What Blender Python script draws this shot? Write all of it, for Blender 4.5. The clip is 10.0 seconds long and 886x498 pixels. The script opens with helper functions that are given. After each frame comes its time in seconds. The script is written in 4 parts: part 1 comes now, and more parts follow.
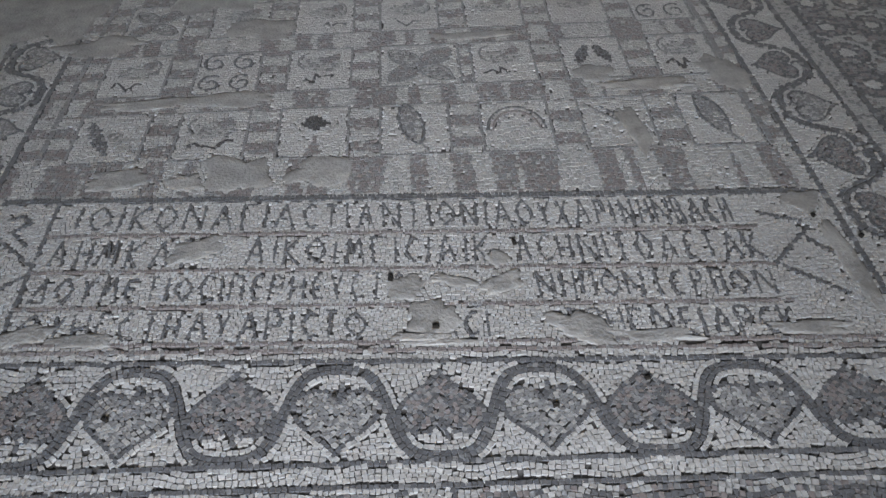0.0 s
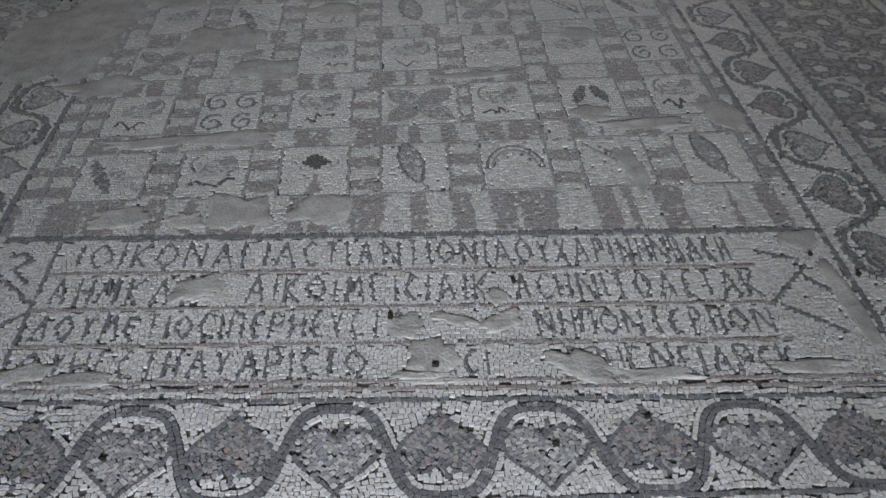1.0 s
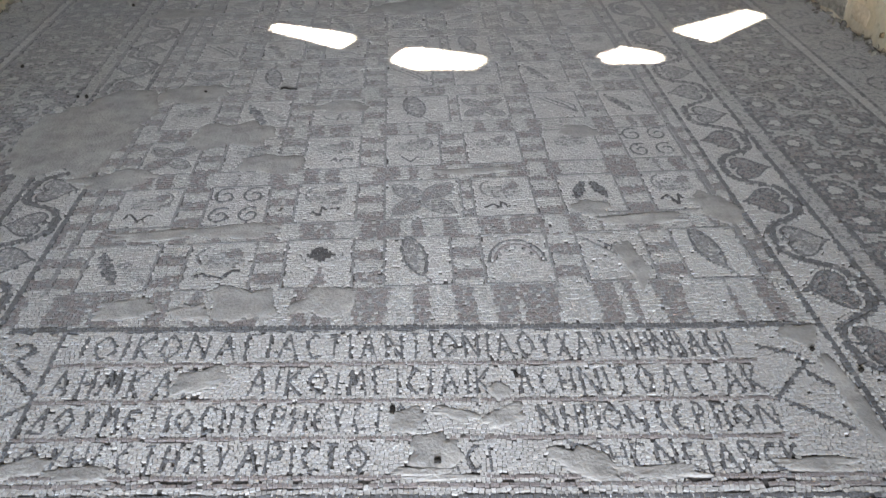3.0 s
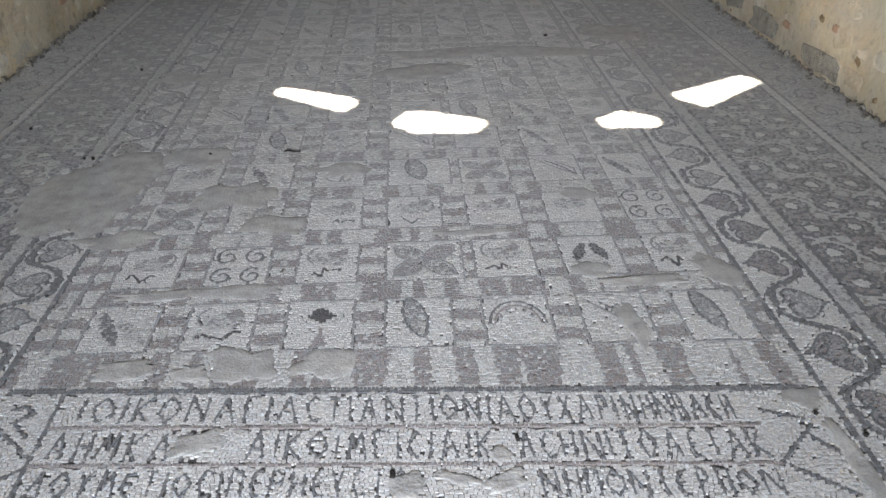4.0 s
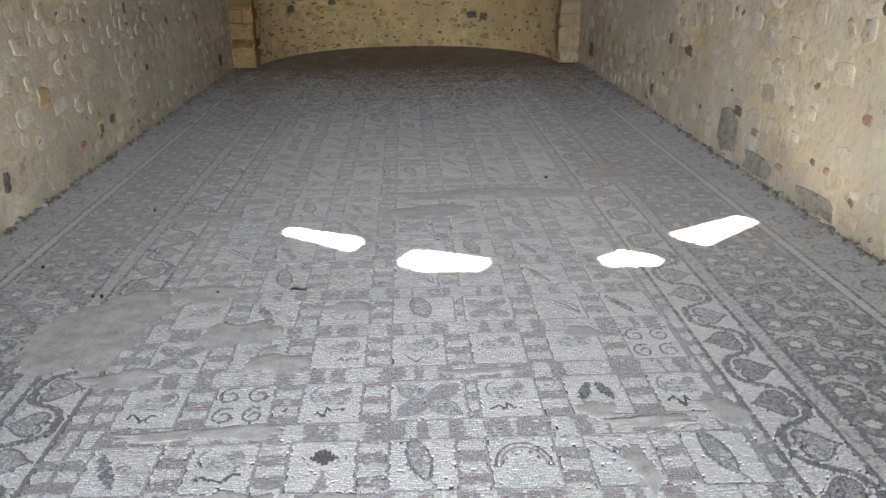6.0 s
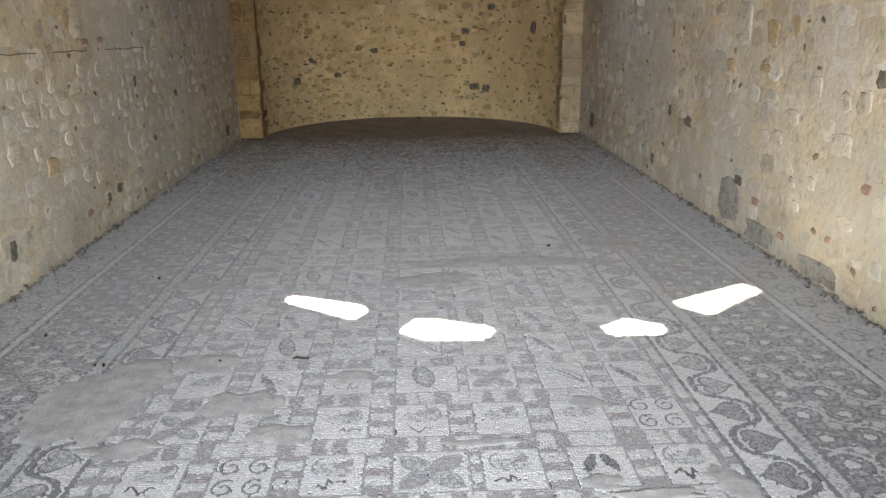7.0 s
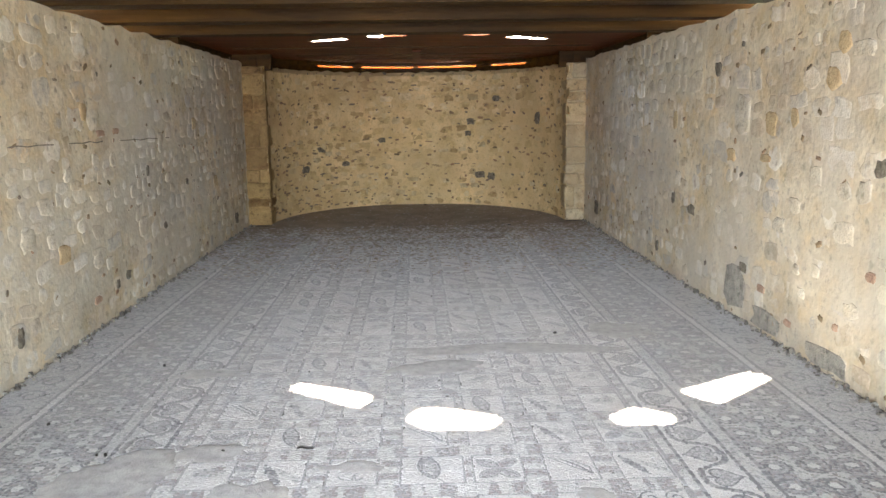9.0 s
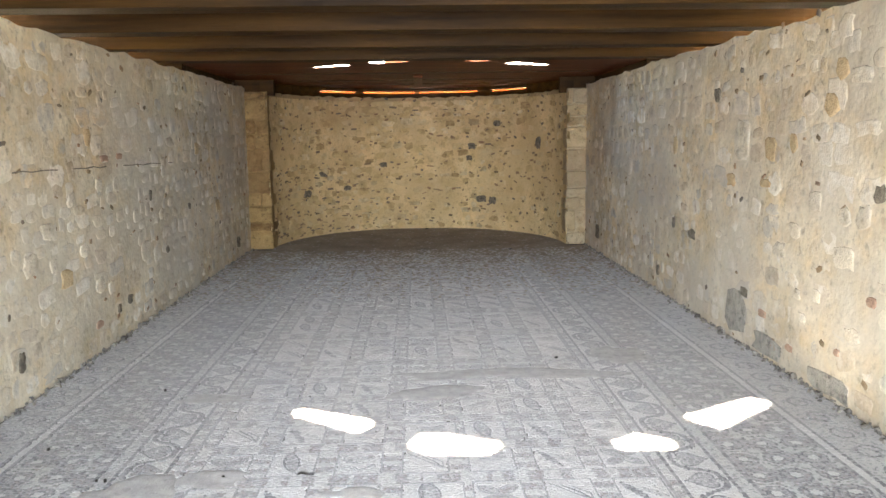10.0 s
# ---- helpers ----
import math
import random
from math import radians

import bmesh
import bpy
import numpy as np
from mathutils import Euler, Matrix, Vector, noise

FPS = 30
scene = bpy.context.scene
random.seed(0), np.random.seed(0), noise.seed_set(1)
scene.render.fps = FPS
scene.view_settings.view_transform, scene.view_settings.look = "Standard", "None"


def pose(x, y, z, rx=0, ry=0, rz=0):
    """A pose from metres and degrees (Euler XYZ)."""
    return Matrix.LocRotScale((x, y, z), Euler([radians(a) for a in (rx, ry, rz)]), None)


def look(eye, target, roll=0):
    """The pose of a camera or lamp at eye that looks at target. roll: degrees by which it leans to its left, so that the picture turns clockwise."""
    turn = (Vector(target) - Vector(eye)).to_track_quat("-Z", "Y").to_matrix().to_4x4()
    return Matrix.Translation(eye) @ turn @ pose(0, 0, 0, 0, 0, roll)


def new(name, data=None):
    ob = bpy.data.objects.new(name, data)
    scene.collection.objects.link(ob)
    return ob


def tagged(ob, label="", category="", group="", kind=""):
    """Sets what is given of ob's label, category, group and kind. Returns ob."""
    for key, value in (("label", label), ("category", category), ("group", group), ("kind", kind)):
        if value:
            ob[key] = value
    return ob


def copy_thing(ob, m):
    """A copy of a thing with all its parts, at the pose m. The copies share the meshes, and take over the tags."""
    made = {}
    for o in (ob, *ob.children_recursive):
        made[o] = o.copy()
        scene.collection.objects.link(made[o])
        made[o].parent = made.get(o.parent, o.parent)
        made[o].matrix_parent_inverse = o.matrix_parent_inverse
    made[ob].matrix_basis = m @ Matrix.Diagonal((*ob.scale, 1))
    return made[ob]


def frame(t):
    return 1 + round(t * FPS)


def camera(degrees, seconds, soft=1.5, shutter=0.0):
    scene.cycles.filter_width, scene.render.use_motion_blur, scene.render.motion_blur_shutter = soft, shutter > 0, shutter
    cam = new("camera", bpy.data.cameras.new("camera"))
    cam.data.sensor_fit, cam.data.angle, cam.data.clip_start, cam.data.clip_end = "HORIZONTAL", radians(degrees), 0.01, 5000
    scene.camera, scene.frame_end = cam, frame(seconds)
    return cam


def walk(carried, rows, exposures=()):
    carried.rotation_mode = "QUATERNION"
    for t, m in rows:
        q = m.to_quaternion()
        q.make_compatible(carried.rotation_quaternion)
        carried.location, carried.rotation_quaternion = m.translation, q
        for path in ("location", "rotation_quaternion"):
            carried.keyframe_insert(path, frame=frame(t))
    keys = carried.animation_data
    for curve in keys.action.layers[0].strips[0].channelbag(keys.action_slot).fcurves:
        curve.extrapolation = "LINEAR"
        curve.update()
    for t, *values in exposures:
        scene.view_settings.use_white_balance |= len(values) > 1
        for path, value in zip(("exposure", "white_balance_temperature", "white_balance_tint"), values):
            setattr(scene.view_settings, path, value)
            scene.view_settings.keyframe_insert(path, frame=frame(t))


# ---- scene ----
# ---------- camera ----------
cam = camera(58.60, 10.0, soft=1.5)
# seconds, x, y, z, turn, tilt, roll
PATH = [
    (0, 0.013, 0.024, 1.489, -2.318, -44.010, -1.344),
    (0.5, 0.011, 0.023, 1.496, -2.482, -42.921, -1.145),
    (1, 0.009, 0.021, 1.502, -2.570, -41.433, -1.062),
    (1.5, 0.007, 0.020, 1.509, -2.449, -40.031, -1.023),
    (2, 0.006, 0.018, 1.515, -2.472, -38.408, -0.915),
    (2.5, 0.005, 0.015, 1.521, -2.545, -36.855, -0.859),
    (4, 0.002, 0.007, 1.539, -2.624, -30.711, -0.622),
    (4.5, 0.001, 0.004, 1.545, -2.567, -28.457, -0.616),
    (5, 0.000, 0.000, 1.550, -2.523, -25.855, -0.615),
    (5.5, -0.001, -0.004, 1.555, -2.498, -23.380, -0.646),
    (7, -0.002, -0.017, 1.571, -2.272, -16.040, -0.693),
    (7.5, -0.002, -0.022, 1.575, -2.120, -13.804, -0.747),
    (8, -0.002, -0.027, 1.580, -2.028, -11.839, -0.760),
    (8.5, -0.001, -0.033, 1.585, -1.955, -10.323, -0.767),
    (9, -0.001, -0.038, 1.589, -1.887, -9.859, -0.771),
    (9.5, -0.001, -0.044, 1.593, -1.864, -9.010, -0.764),
    (10, -0.000, -0.051, 1.598, -1.808, -8.142, -0.767),
]
walk(cam, [(t, pose(x, y, z, 90 + tilt, 0, turn) @ pose(0, 0, 0, 0, 0, roll)) for t, x, y, z, turn, tilt, roll in PATH],
     exposures=[(0, 5.32), (1, 5.28), (2, 5.3), (2.5, 5.75), (4, 6.08), (5.5, 6.42), (7.5, 6.83), (10, 7.33)])

# ---------- light ----------
SUN = Vector((-0.46, 5.05, 2.40)).normalized()   # the way to the sun
world = bpy.data.worlds.new("sky")
scene.world = world
world.use_nodes = True
sky = world.node_tree.nodes.new("ShaderNodeTexSky")
sky.sky_type, sky.sun_disc = "NISHITA", False
sky.sun_elevation, sky.sun_rotation = math.asin(SUN.z), math.atan2(SUN.x, SUN.y)
world.node_tree.links.new(sky.outputs[0], world.node_tree.nodes["Background"].inputs[0])
world.node_tree.nodes["Background"].inputs[1].default_value = 0.05
sun = new("sun", bpy.data.lights.new("sun", "SUN"))
sun.data.energy, sun.data.angle, sun.data.color = 5.0, radians(0.5), (1.0, 0.86, 0.66)
sun.matrix_world = look(SUN * 30, (0, 0, 0))

# ---------- materials ----------
def material(name, colours, rough=0.9, scale=6.0, bump=0.3, grain=60.0, metal=0.0, vary=0.0, stain=0.0, sheen=0.0, gloss=0.3, patina=None, pits=0.0):
    """A surface whose colour runs through colours, by noise (vary 0) or by piece (vary 1), with grain, stains and fine relief."""
    m = bpy.data.materials.new(name)
    m.use_nodes = True
    n, l = m.node_tree.nodes, m.node_tree.links
    b = n["Principled BSDF"]
    b.inputs["Roughness"].default_value, b.inputs["Metallic"].default_value = rough, metal
    b.inputs["Specular IOR Level"].default_value = gloss
    b.inputs["Sheen Weight"].default_value, b.inputs["Sheen Roughness"].default_value = sheen, 0.5
    tc = n.new("ShaderNodeTexCoord")
    geo, info = n.new("ShaderNodeNewGeometry"), n.new("ShaderNodeObjectInfo")
    big, fine = n.new("ShaderNodeTexNoise"), n.new("ShaderNodeTexNoise")
    big.inputs["Scale"].default_value, big.inputs["Detail"].default_value = scale, 5
    fine.inputs["Scale"].default_value, fine.inputs["Detail"].default_value = grain, 4
    for t in (big, fine):
        l.new(geo.outputs["Position"], t.inputs["Vector"])
    def maths(op, a, c):
        k = n.new("ShaderNodeMath")
        k.operation = op
        for s, v in ((0, a), (1, c)):
            if isinstance(v, (int, float)):
                k.inputs[s].default_value = v
            else:
                l.new(v, k.inputs[s])
        return k.outputs[0]
    piece = maths("FRACT", maths("ADD", geo.outputs["Random Per Island"], info.outputs["Random"]), 0)
    wide = maths("ADD", maths("MULTIPLY", maths("SUBTRACT", big.outputs[0], 0.5), 1.8), 0.5)
    fac = maths("ADD", maths("MULTIPLY", piece, vary), maths("MULTIPLY", wide, 1 - vary))
    ramp = n.new("ShaderNodeValToRGB")
    e = ramp.color_ramp.elements
    while len(e) < len(colours):
        e.new(0.5)
    for i, c in enumerate(colours):
        e[i].position, e[i].color = i / max(1, len(colours) - 1), (*c, 1)
    l.new(fac, ramp.inputs[0])
    hue = n.new("ShaderNodeHueSaturation")
    l.new(ramp.outputs[0], hue.inputs["Color"])
    grainy = maths("ADD", 0.72, maths("MULTIPLY", fine.outputs[0], 0.56))
    if stain:
        st = n.new("ShaderNodeTexNoise")
        st.inputs["Scale"].default_value, st.inputs["Detail"].default_value = scale * 0.35, 6
        l.new(geo.outputs["Position"], st.inputs["Vector"])
        grainy = maths("MULTIPLY", grainy, maths("ADD", 1 - stain, maths("MULTIPLY", st.outputs[0], 2 * stain)))
    if pits:                               # small dark speckles and holes
        pn = n.new("ShaderNodeTexNoise")
        pn.inputs["Scale"].default_value, pn.inputs["Detail"].default_value, pn.inputs["Roughness"].default_value = 17, 6, 0.65
        l.new(geo.outputs["Position"], pn.inputs["Vector"])
        cl = n.new("ShaderNodeClamp")
        l.new(maths("MULTIPLY", maths("SUBTRACT", pn.outputs[0], 0.55), 8), cl.inputs[0])
        grainy = maths("MULTIPLY", grainy, maths("SUBTRACT", 1, maths("MULTIPLY", cl.outputs[0], pits)))
    l.new(grainy, hue.inputs["Value"])
    last = hue.outputs[0]
    if patina:                             # broad blotches of another tone
        pt, mix = n.new("ShaderNodeTexNoise"), n.new("ShaderNodeMix")
        pt.inputs["Scale"].default_value, pt.inputs["Detail"].default_value = 0.8, 7
        l.new(geo.outputs["Position"], pt.inputs["Vector"])
        mix.data_type = "RGBA"
        mix.inputs[7].default_value = (*patina, 1)
        amount = maths("MULTIPLY", maths("SUBTRACT", pt.outputs[0], 0.42), 3.5)
        clampd = n.new("ShaderNodeClamp")
        clampd.inputs["Max"].default_value = 0.65
        l.new(amount, clampd.inputs[0])
        l.new(clampd.outputs[0], mix.inputs[0])
        l.new(last, mix.inputs[6])
        last = mix.outputs[2]
    l.new(last, b.inputs["Base Color"])
    if bump:
        bp = n.new("ShaderNodeBump")
        bp.inputs["Strength"].default_value, bp.inputs["Distance"].default_value = bump, 0.01
        l.new(maths("ADD", fine.outputs[0], big.outputs[0]), bp.inputs["Height"])
        l.new(bp.outputs[0], b.inputs["Normal"])
    return m


def wood(name, dark, light, along="X", rough=0.6):
    m = material(name, [dark, light], rough, 5.0, 0.3, 60.0, stain=0.35, gloss=0.12 if rough > 0.5 else 0.4)
    n, l = m.node_tree.nodes, m.node_tree.links
    geo = next(k for k in n if k.type == "NEW_GEOMETRY")
    mp = n.new("ShaderNodeMapping")
    mp.inputs["Scale"].default_value = {"X": (0.16, 2.5, 2.5), "Y": (2.5, 0.16, 2.5)}[along]
    l.new(geo.outputs["Position"], mp.inputs["Vector"])
    for k in list(n):
        if k.type == "TEX_NOISE":
            l.new(mp.outputs[0], k.inputs["Vector"])
    return m


MORTAR = material("wall_mortar", [(0.45, 0.375, 0.26), (0.60, 0.49, 0.315), (0.57, 0.50, 0.375), (0.65, 0.59, 0.47), (0.62, 0.52, 0.35)], 0.95, 5.0, 0.5, 30, stain=0.6, patina=(0.56, 0.53, 0.46), pits=0.48)
APSE_MORTAR = material("apse_mortar", [(0.46, 0.34, 0.175), (0.66, 0.51, 0.28), (0.70, 0.565, 0.33), (0.74, 0.63, 0.40)], 0.95, 4.0, 0.5, 38, stain=0.5, patina=(0.50, 0.38, 0.21), pits=0.4)
STONE = material("wall_stone", [(0.52, 0.44, 0.31), (0.66, 0.59, 0.46), (0.54, 0.45, 0.31), (0.74, 0.70, 0.61), (0.60, 0.51, 0.37), (0.42, 0.34, 0.24),
                                (0.66, 0.59, 0.47), (0.80, 0.77, 0.70), (0.58, 0.47, 0.31), (0.46, 0.44, 0.40), (0.68, 0.62, 0.51), (0.78, 0.74, 0.66), (0.40, 0.29, 0.20)], 0.92, 9, 0.4, 55, vary=0.8, stain=0.5, patina=(0.56, 0.53, 0.47), pits=0.4)
APSE_STONE = material("apse_stone", [(0.57, 0.44, 0.225), (0.68, 0.545, 0.315), (0.50, 0.37, 0.185), (0.72, 0.61, 0.39), (0.62, 0.48, 0.25), (0.36, 0.25, 0.13),
                                     (0.68, 0.54, 0.29), (0.72, 0.63, 0.43), (0.39, 0.32, 0.20), (0.38, 0.24, 0.12)], 0.92, 9, 0.7, 55, vary=0.78, stain=0.6, patina=(0.52, 0.40, 0.22), pits=0.4)
CHIP = material("dark_chip", [(0.10, 0.08, 0.055), (0.22, 0.165, 0.10), (0.30, 0.22, 0.135), (0.15, 0.14, 0.125), (0.30, 0.19, 0.12), (0.26, 0.20, 0.13)], 0.95, 20, 0.6, 80, vary=0.9)
BED = material("mortar_bed", [(0.075, 0.073, 0.071), (0.115, 0.112, 0.109), (0.17, 0.165, 0.16)], 0.95, 3, 0.5, 90, stain=0.2)
SOIL = material("dry_soil", [(0.30, 0.25, 0.18), (0.42, 0.35, 0.26)], 0.95, 0.8, 0.5, 20)
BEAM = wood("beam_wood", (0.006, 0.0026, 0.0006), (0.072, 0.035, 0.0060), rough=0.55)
PLANK = wood("plank_wood", (0.26, 0.10, 0.035), (0.62, 0.31, 0.14), rough=0.38)
DARK_PLANK = wood("stained_plank", (0.05, 0.013, 0.004), (0.20, 0.058, 0.015), rough=0.55)
METAL = material("roof_sheet", [(0.10, 0.075, 0.05), (0.17, 0.13, 0.09)], 0.6, 2, 0.2, 30)

# ---------- building helpers ----------
def mesh_of(name, bm, mat):
    me = bpy.data.meshes.new(name)
    bm.normal_update()
    bm.to_mesh(me)
    bm.free()
    if mat:
        me.materials.append(mat)
    return me


def part(name, bm, mat, parent=None, label=""):
    ob = new(name, mesh_of(name, bm, mat))
    ob.parent = parent
    return tagged(ob, label)


def box(bm, x0, y0, z0, x1, y1, z1, bevel=0.0):
    vs = [bm.verts.new((x, y, z)) for z in (z0, z1) for x, y in ((x0, y0), (x1, y0), (x1, y1), (x0, y1))]
    fs = [bm.faces.new([vs[i] for i in f]) for f in ((3, 2, 1, 0), (4, 5, 6, 7), (0, 1, 5, 4), (1, 2, 6, 5), (2, 3, 7, 6), (3, 0, 4, 7))]
    if bevel:
        bmesh.ops.bevel(bm, geom=list({e for f in fs for e in f.edges}), offset=bevel, segments=2, affect="EDGES", profile=0.6)
    return bm


def slab(name, size, mat, parent=None, label="", bevel=0.0):
    return part(name, box(bmesh.new(), *size, bevel), mat, parent, label)


def prism(bm, outline, holes, z0, z1):
    """A flat sheet from an outline with holes, from z0 to z1."""
    edges = []
    for ring in (outline, *holes):
        vs = [bm.verts.new((x, y, z0)) for x, y in ring]
        edges += [bm.edges.new((vs[i], vs[i - 1])) for i in range(len(vs))]
    got = bmesh.ops.triangle_fill(bm, edges=edges, use_beauty=True, use_dissolve=False)
    faces = [g for g in got["geom"] if isinstance(g, bmesh.types.BMFace)]
    up = bmesh.ops.extrude_face_region(bm, geom=faces)
    bmesh.ops.translate(bm, vec=(0, 0, z1 - z0), verts=[g for g in up["geom"] if isinstance(g, bmesh.types.BMVert)])
    bmesh.ops.recalc_face_normals(bm, faces=bm.faces)
    return bm


# ---------- large structure ----------
LEFT, RIGHT, TOP, PIER, APSE = -2.43, 2.46, 2.29, 11.45, (0.03, 11.45, 2.15, 2.37)   # apse: centre x, y, half width, depth
ground = slab("ground", (-900, -900, -0.4, 900, 900, -0.12), SOIL)
tagged(ground, "dry pale brown soil around the building", "ground", kind="structure")
floor = slab("floor", (LEFT - 0.3, -1.7, -0.2, RIGHT + 0.3, 14.3, -0.0068), BED)
tagged(floor, "worn ancient mosaic floor with grey mortar repairs", "floor", kind="structure")


def ragged_wall(name, along, x0, x1, y0, y1, label):
    """A rubble wall whose top edge is uneven; along is the axis that it runs along."""
    bm = bmesh.new()
    n = int((y1 - y0 if along == "y" else x1 - x0) / 0.12)
    ring = []
    for i in range(n + 1):
        f = i / n
        z = TOP + 0.02 + 0.03 * noise.noise((f * 31, x0, 0)) + 0.016 * noise.noise((i * 0.83, x1, 5)) + (0.012 if noise.noise((i * 0.37, x1, 9)) > 0.1 else 0)
        row = []
        for s in (0, 1):
            p = (x0 + (x1 - x0) * s, y0 + (y1 - y0) * f) if along == "y" else (x0 + (x1 - x0) * f, y0 + (y1 - y0) * s)
            row += [bm.verts.new((*p, -0.1)), bm.verts.new((*p, z))]
        ring.append(row)
    for a, b in zip(ring, ring[1:]):
        for i, j in ((0, 1), (1, 3), (3, 2), (2, 0)):
            bm.faces.new((a[i], a[j], b[j], b[i]))
    bm.faces.new([ring[0][i] for i in (0, 2, 3, 1)])
    bm.faces.new([ring[-1][i] for i in (0, 1, 3, 2)])
    bmesh.ops.recalc_face_normals(bm, faces=bm.faces)
    return tagged(part(name, bm, MORTAR), label, "wall", kind="structure")


wall_west = ragged_wall("wall_west", "y", LEFT - 0.55, LEFT, -1.6, PIER + 0.55, "rubble stone wall with broad pale mortar joints")
wall_east = ragged_wall("wall_east", "y", RIGHT, RIGHT + 0.55, -1.6, PIER + 0.55, "rubble stone wall with broad tan mortar joints")


def apse_point(a, out=0.0):
    cx, cy, w, d = APSE
    return cx - (w + out) * math.cos(a), cy + (d + out) * math.sin(a)


def apse_wall():
    bm = bmesh.new()
    n, rows = 56, []
    for i in range(n + 1):
        a = math.pi * i / n
        z = TOP - 0.04 + 0.02 * noise.noise((i * 0.7, 3, 1)) + 0.015 * (i % 2)
        row = []
        for out in (0.0, 0.5):
            x, y = apse_point(a, out)
            row += [bm.verts.new((x, y, -0.1)), bm.verts.new((x, y, z))]
        rows.append(row)
    for a, b in zip(rows, rows[1:]):
        for i, j in ((0, 1), (1, 3), (3, 2), (2, 0)):
            bm.faces.new((a[i], a[j], b[j], b[i]))
    bm.faces.new([rows[0][i] for i in (0, 2, 3, 1)])
    bm.faces.new([rows[-1][i] for i in (0, 1, 3, 2)])
    bmesh.ops.recalc_face_normals(bm, faces=bm.faces)
    for f in bm.faces:
        f.smooth = abs(f.normal.z) < 0.3
    return tagged(part("wall_apse", bm, APSE_MORTAR), "curved apse wall of yellowish rubble stone", "wall", kind="structure")


wall_apse = apse_wall()


def coat(wall, spot, length, height, seed, mat):
    """The uneven mortar face of a wall; spot(along, out) gives a point of its plan."""
    bm = bmesh.new()
    n, m = int(length / 0.045), int(height / 0.045)
    rows = []
    for i in range(n + 1):
        row = []
        for j in range(m + 1):
            a, z = length * i / n, -0.02 + height * j / m
            p = Vector((a, z, seed))
            out = 0.0030 + 0.0034 * noise.noise(p * 1.2) + 0.0034 * noise.noise(p * 3.1) + 0.0030 * noise.noise(p * 9.7) + 0.0010 * noise.noise(p * 21)
            row.append(bm.verts.new((*spot(a, out), z)))
        rows.append(row)
    for a, b in zip(rows, rows[1:]):
        for j in range(m):
            bm.faces.new((a[j], b[j], b[j + 1], a[j + 1])).smooth = True
    part("mortar_face", bm, mat, wall)


coat(wall_west, lambda a, out: (LEFT + out, a - 1.58), PIER + 1.58, TOP - 0.005, 3, MORTAR)
coat(wall_east, lambda a, out: (RIGHT - out, PIER - a), PIER + 1.58, TOP - 0.005, 8, MORTAR)
coat(wall_apse, lambda a, out: apse_point(a / 7.1 * math.pi, -out), 7.1, TOP - 0.07, 5, APSE_MORTAR)
# unseen wall added behind the camera; its narrow opening limits the daylight
wall_south = tagged(new("wall_south"), "added unseen entrance wall with an opening that limits the daylight", "wall", kind="structure")
slab("wall_side", (LEFT - 0.55, -2.1, -0.1, -0.87, -1.6, 2.615), MORTAR, wall_south)
slab("wall_side", (0.23, -2.1, -0.1, RIGHT + 0.55, -1.6, 2.615), MORTAR, wall_south)
slab("lintel", (-0.866, -2.1, 2.08, 0.226, -1.6, 2.615), MORTAR, wall_south)

doorway = new("entrance_daylight", bpy.data.lights.new("entrance_daylight", "AREA"))
doorway.data.shape, doorway.data.size, doorway.data.size_y = "RECTANGLE", 1.05, 1.2
doorway.data.energy, doorway.data.color, doorway.data.spread = 1.25, (0.95, 0.95, 0.98), radians(80)
doorway.matrix_world = look((-0.32, -1.75, 1.45), (0.45, 5.2, -0.2))

# roof: sheet over the beams, thin boards with gaps over the apse
HOLES = [[(-0.77, 4.44), (-0.72, 4.50), (-0.34, 4.28), (-0.26, 4.20), (-0.34, 4.05)],
         [(-0.08, 3.88), (0.01, 4.05), (0.13, 4.03), (0.43, 3.86), (0.35, 3.73), (0.04, 3.75)],
         [(0.99, 3.83), (1.16, 3.97), (1.33, 3.83), (1.28, 3.75), (1.02, 3.76)],
         [(1.48, 4.16), (2.01, 4.51), (2.09, 4.43), (1.62, 3.97)]]
BOARD_Z = 2.42
shift = SUN * (BOARD_Z + 0.01) / SUN.z
mids = [(sum(x for x, _ in h) / len(h), sum(y for _, y in h) / len(h)) for h in HOLES]
slits = [[(mx + 0.955 * (x - mx) + shift.x, my + 0.81 * (y - my) - 0.006 + shift.y) for x, y in h] for h, (mx, my) in zip(HOLES, mids)]
ceiling = tagged(slab("ceiling", (LEFT - 0.9, -2.4, 2.62, RIGHT + 0.9, 9.2, 2.66), METAL), "dark flat roof over timber beams", "ceiling", kind="structure")
edge = [apse_point(math.pi * i / 40, 0.70) for i in range(41)]
apse_roof = part("ceiling", prism(bmesh.new(), [(LEFT - 0.9, 8.56), (LEFT - 0.9, PIER)] + edge + [(RIGHT + 0.9, PIER), (RIGHT + 0.9, 8.56)], slits, BOARD_Z, BOARD_Z + 0.004), DARK_PLANK)
tagged(apse_roof, "reddish-brown boarded roof over the apse with bright gaps", "ceiling", kind="structure")
first = None
for i in range(9):
    y = 4.78 + 1.06 * (i - 5)
    if first is None:
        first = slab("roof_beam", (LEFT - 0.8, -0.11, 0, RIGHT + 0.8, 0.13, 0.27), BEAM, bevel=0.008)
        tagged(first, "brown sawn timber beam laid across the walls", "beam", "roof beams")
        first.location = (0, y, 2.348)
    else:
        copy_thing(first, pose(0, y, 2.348))

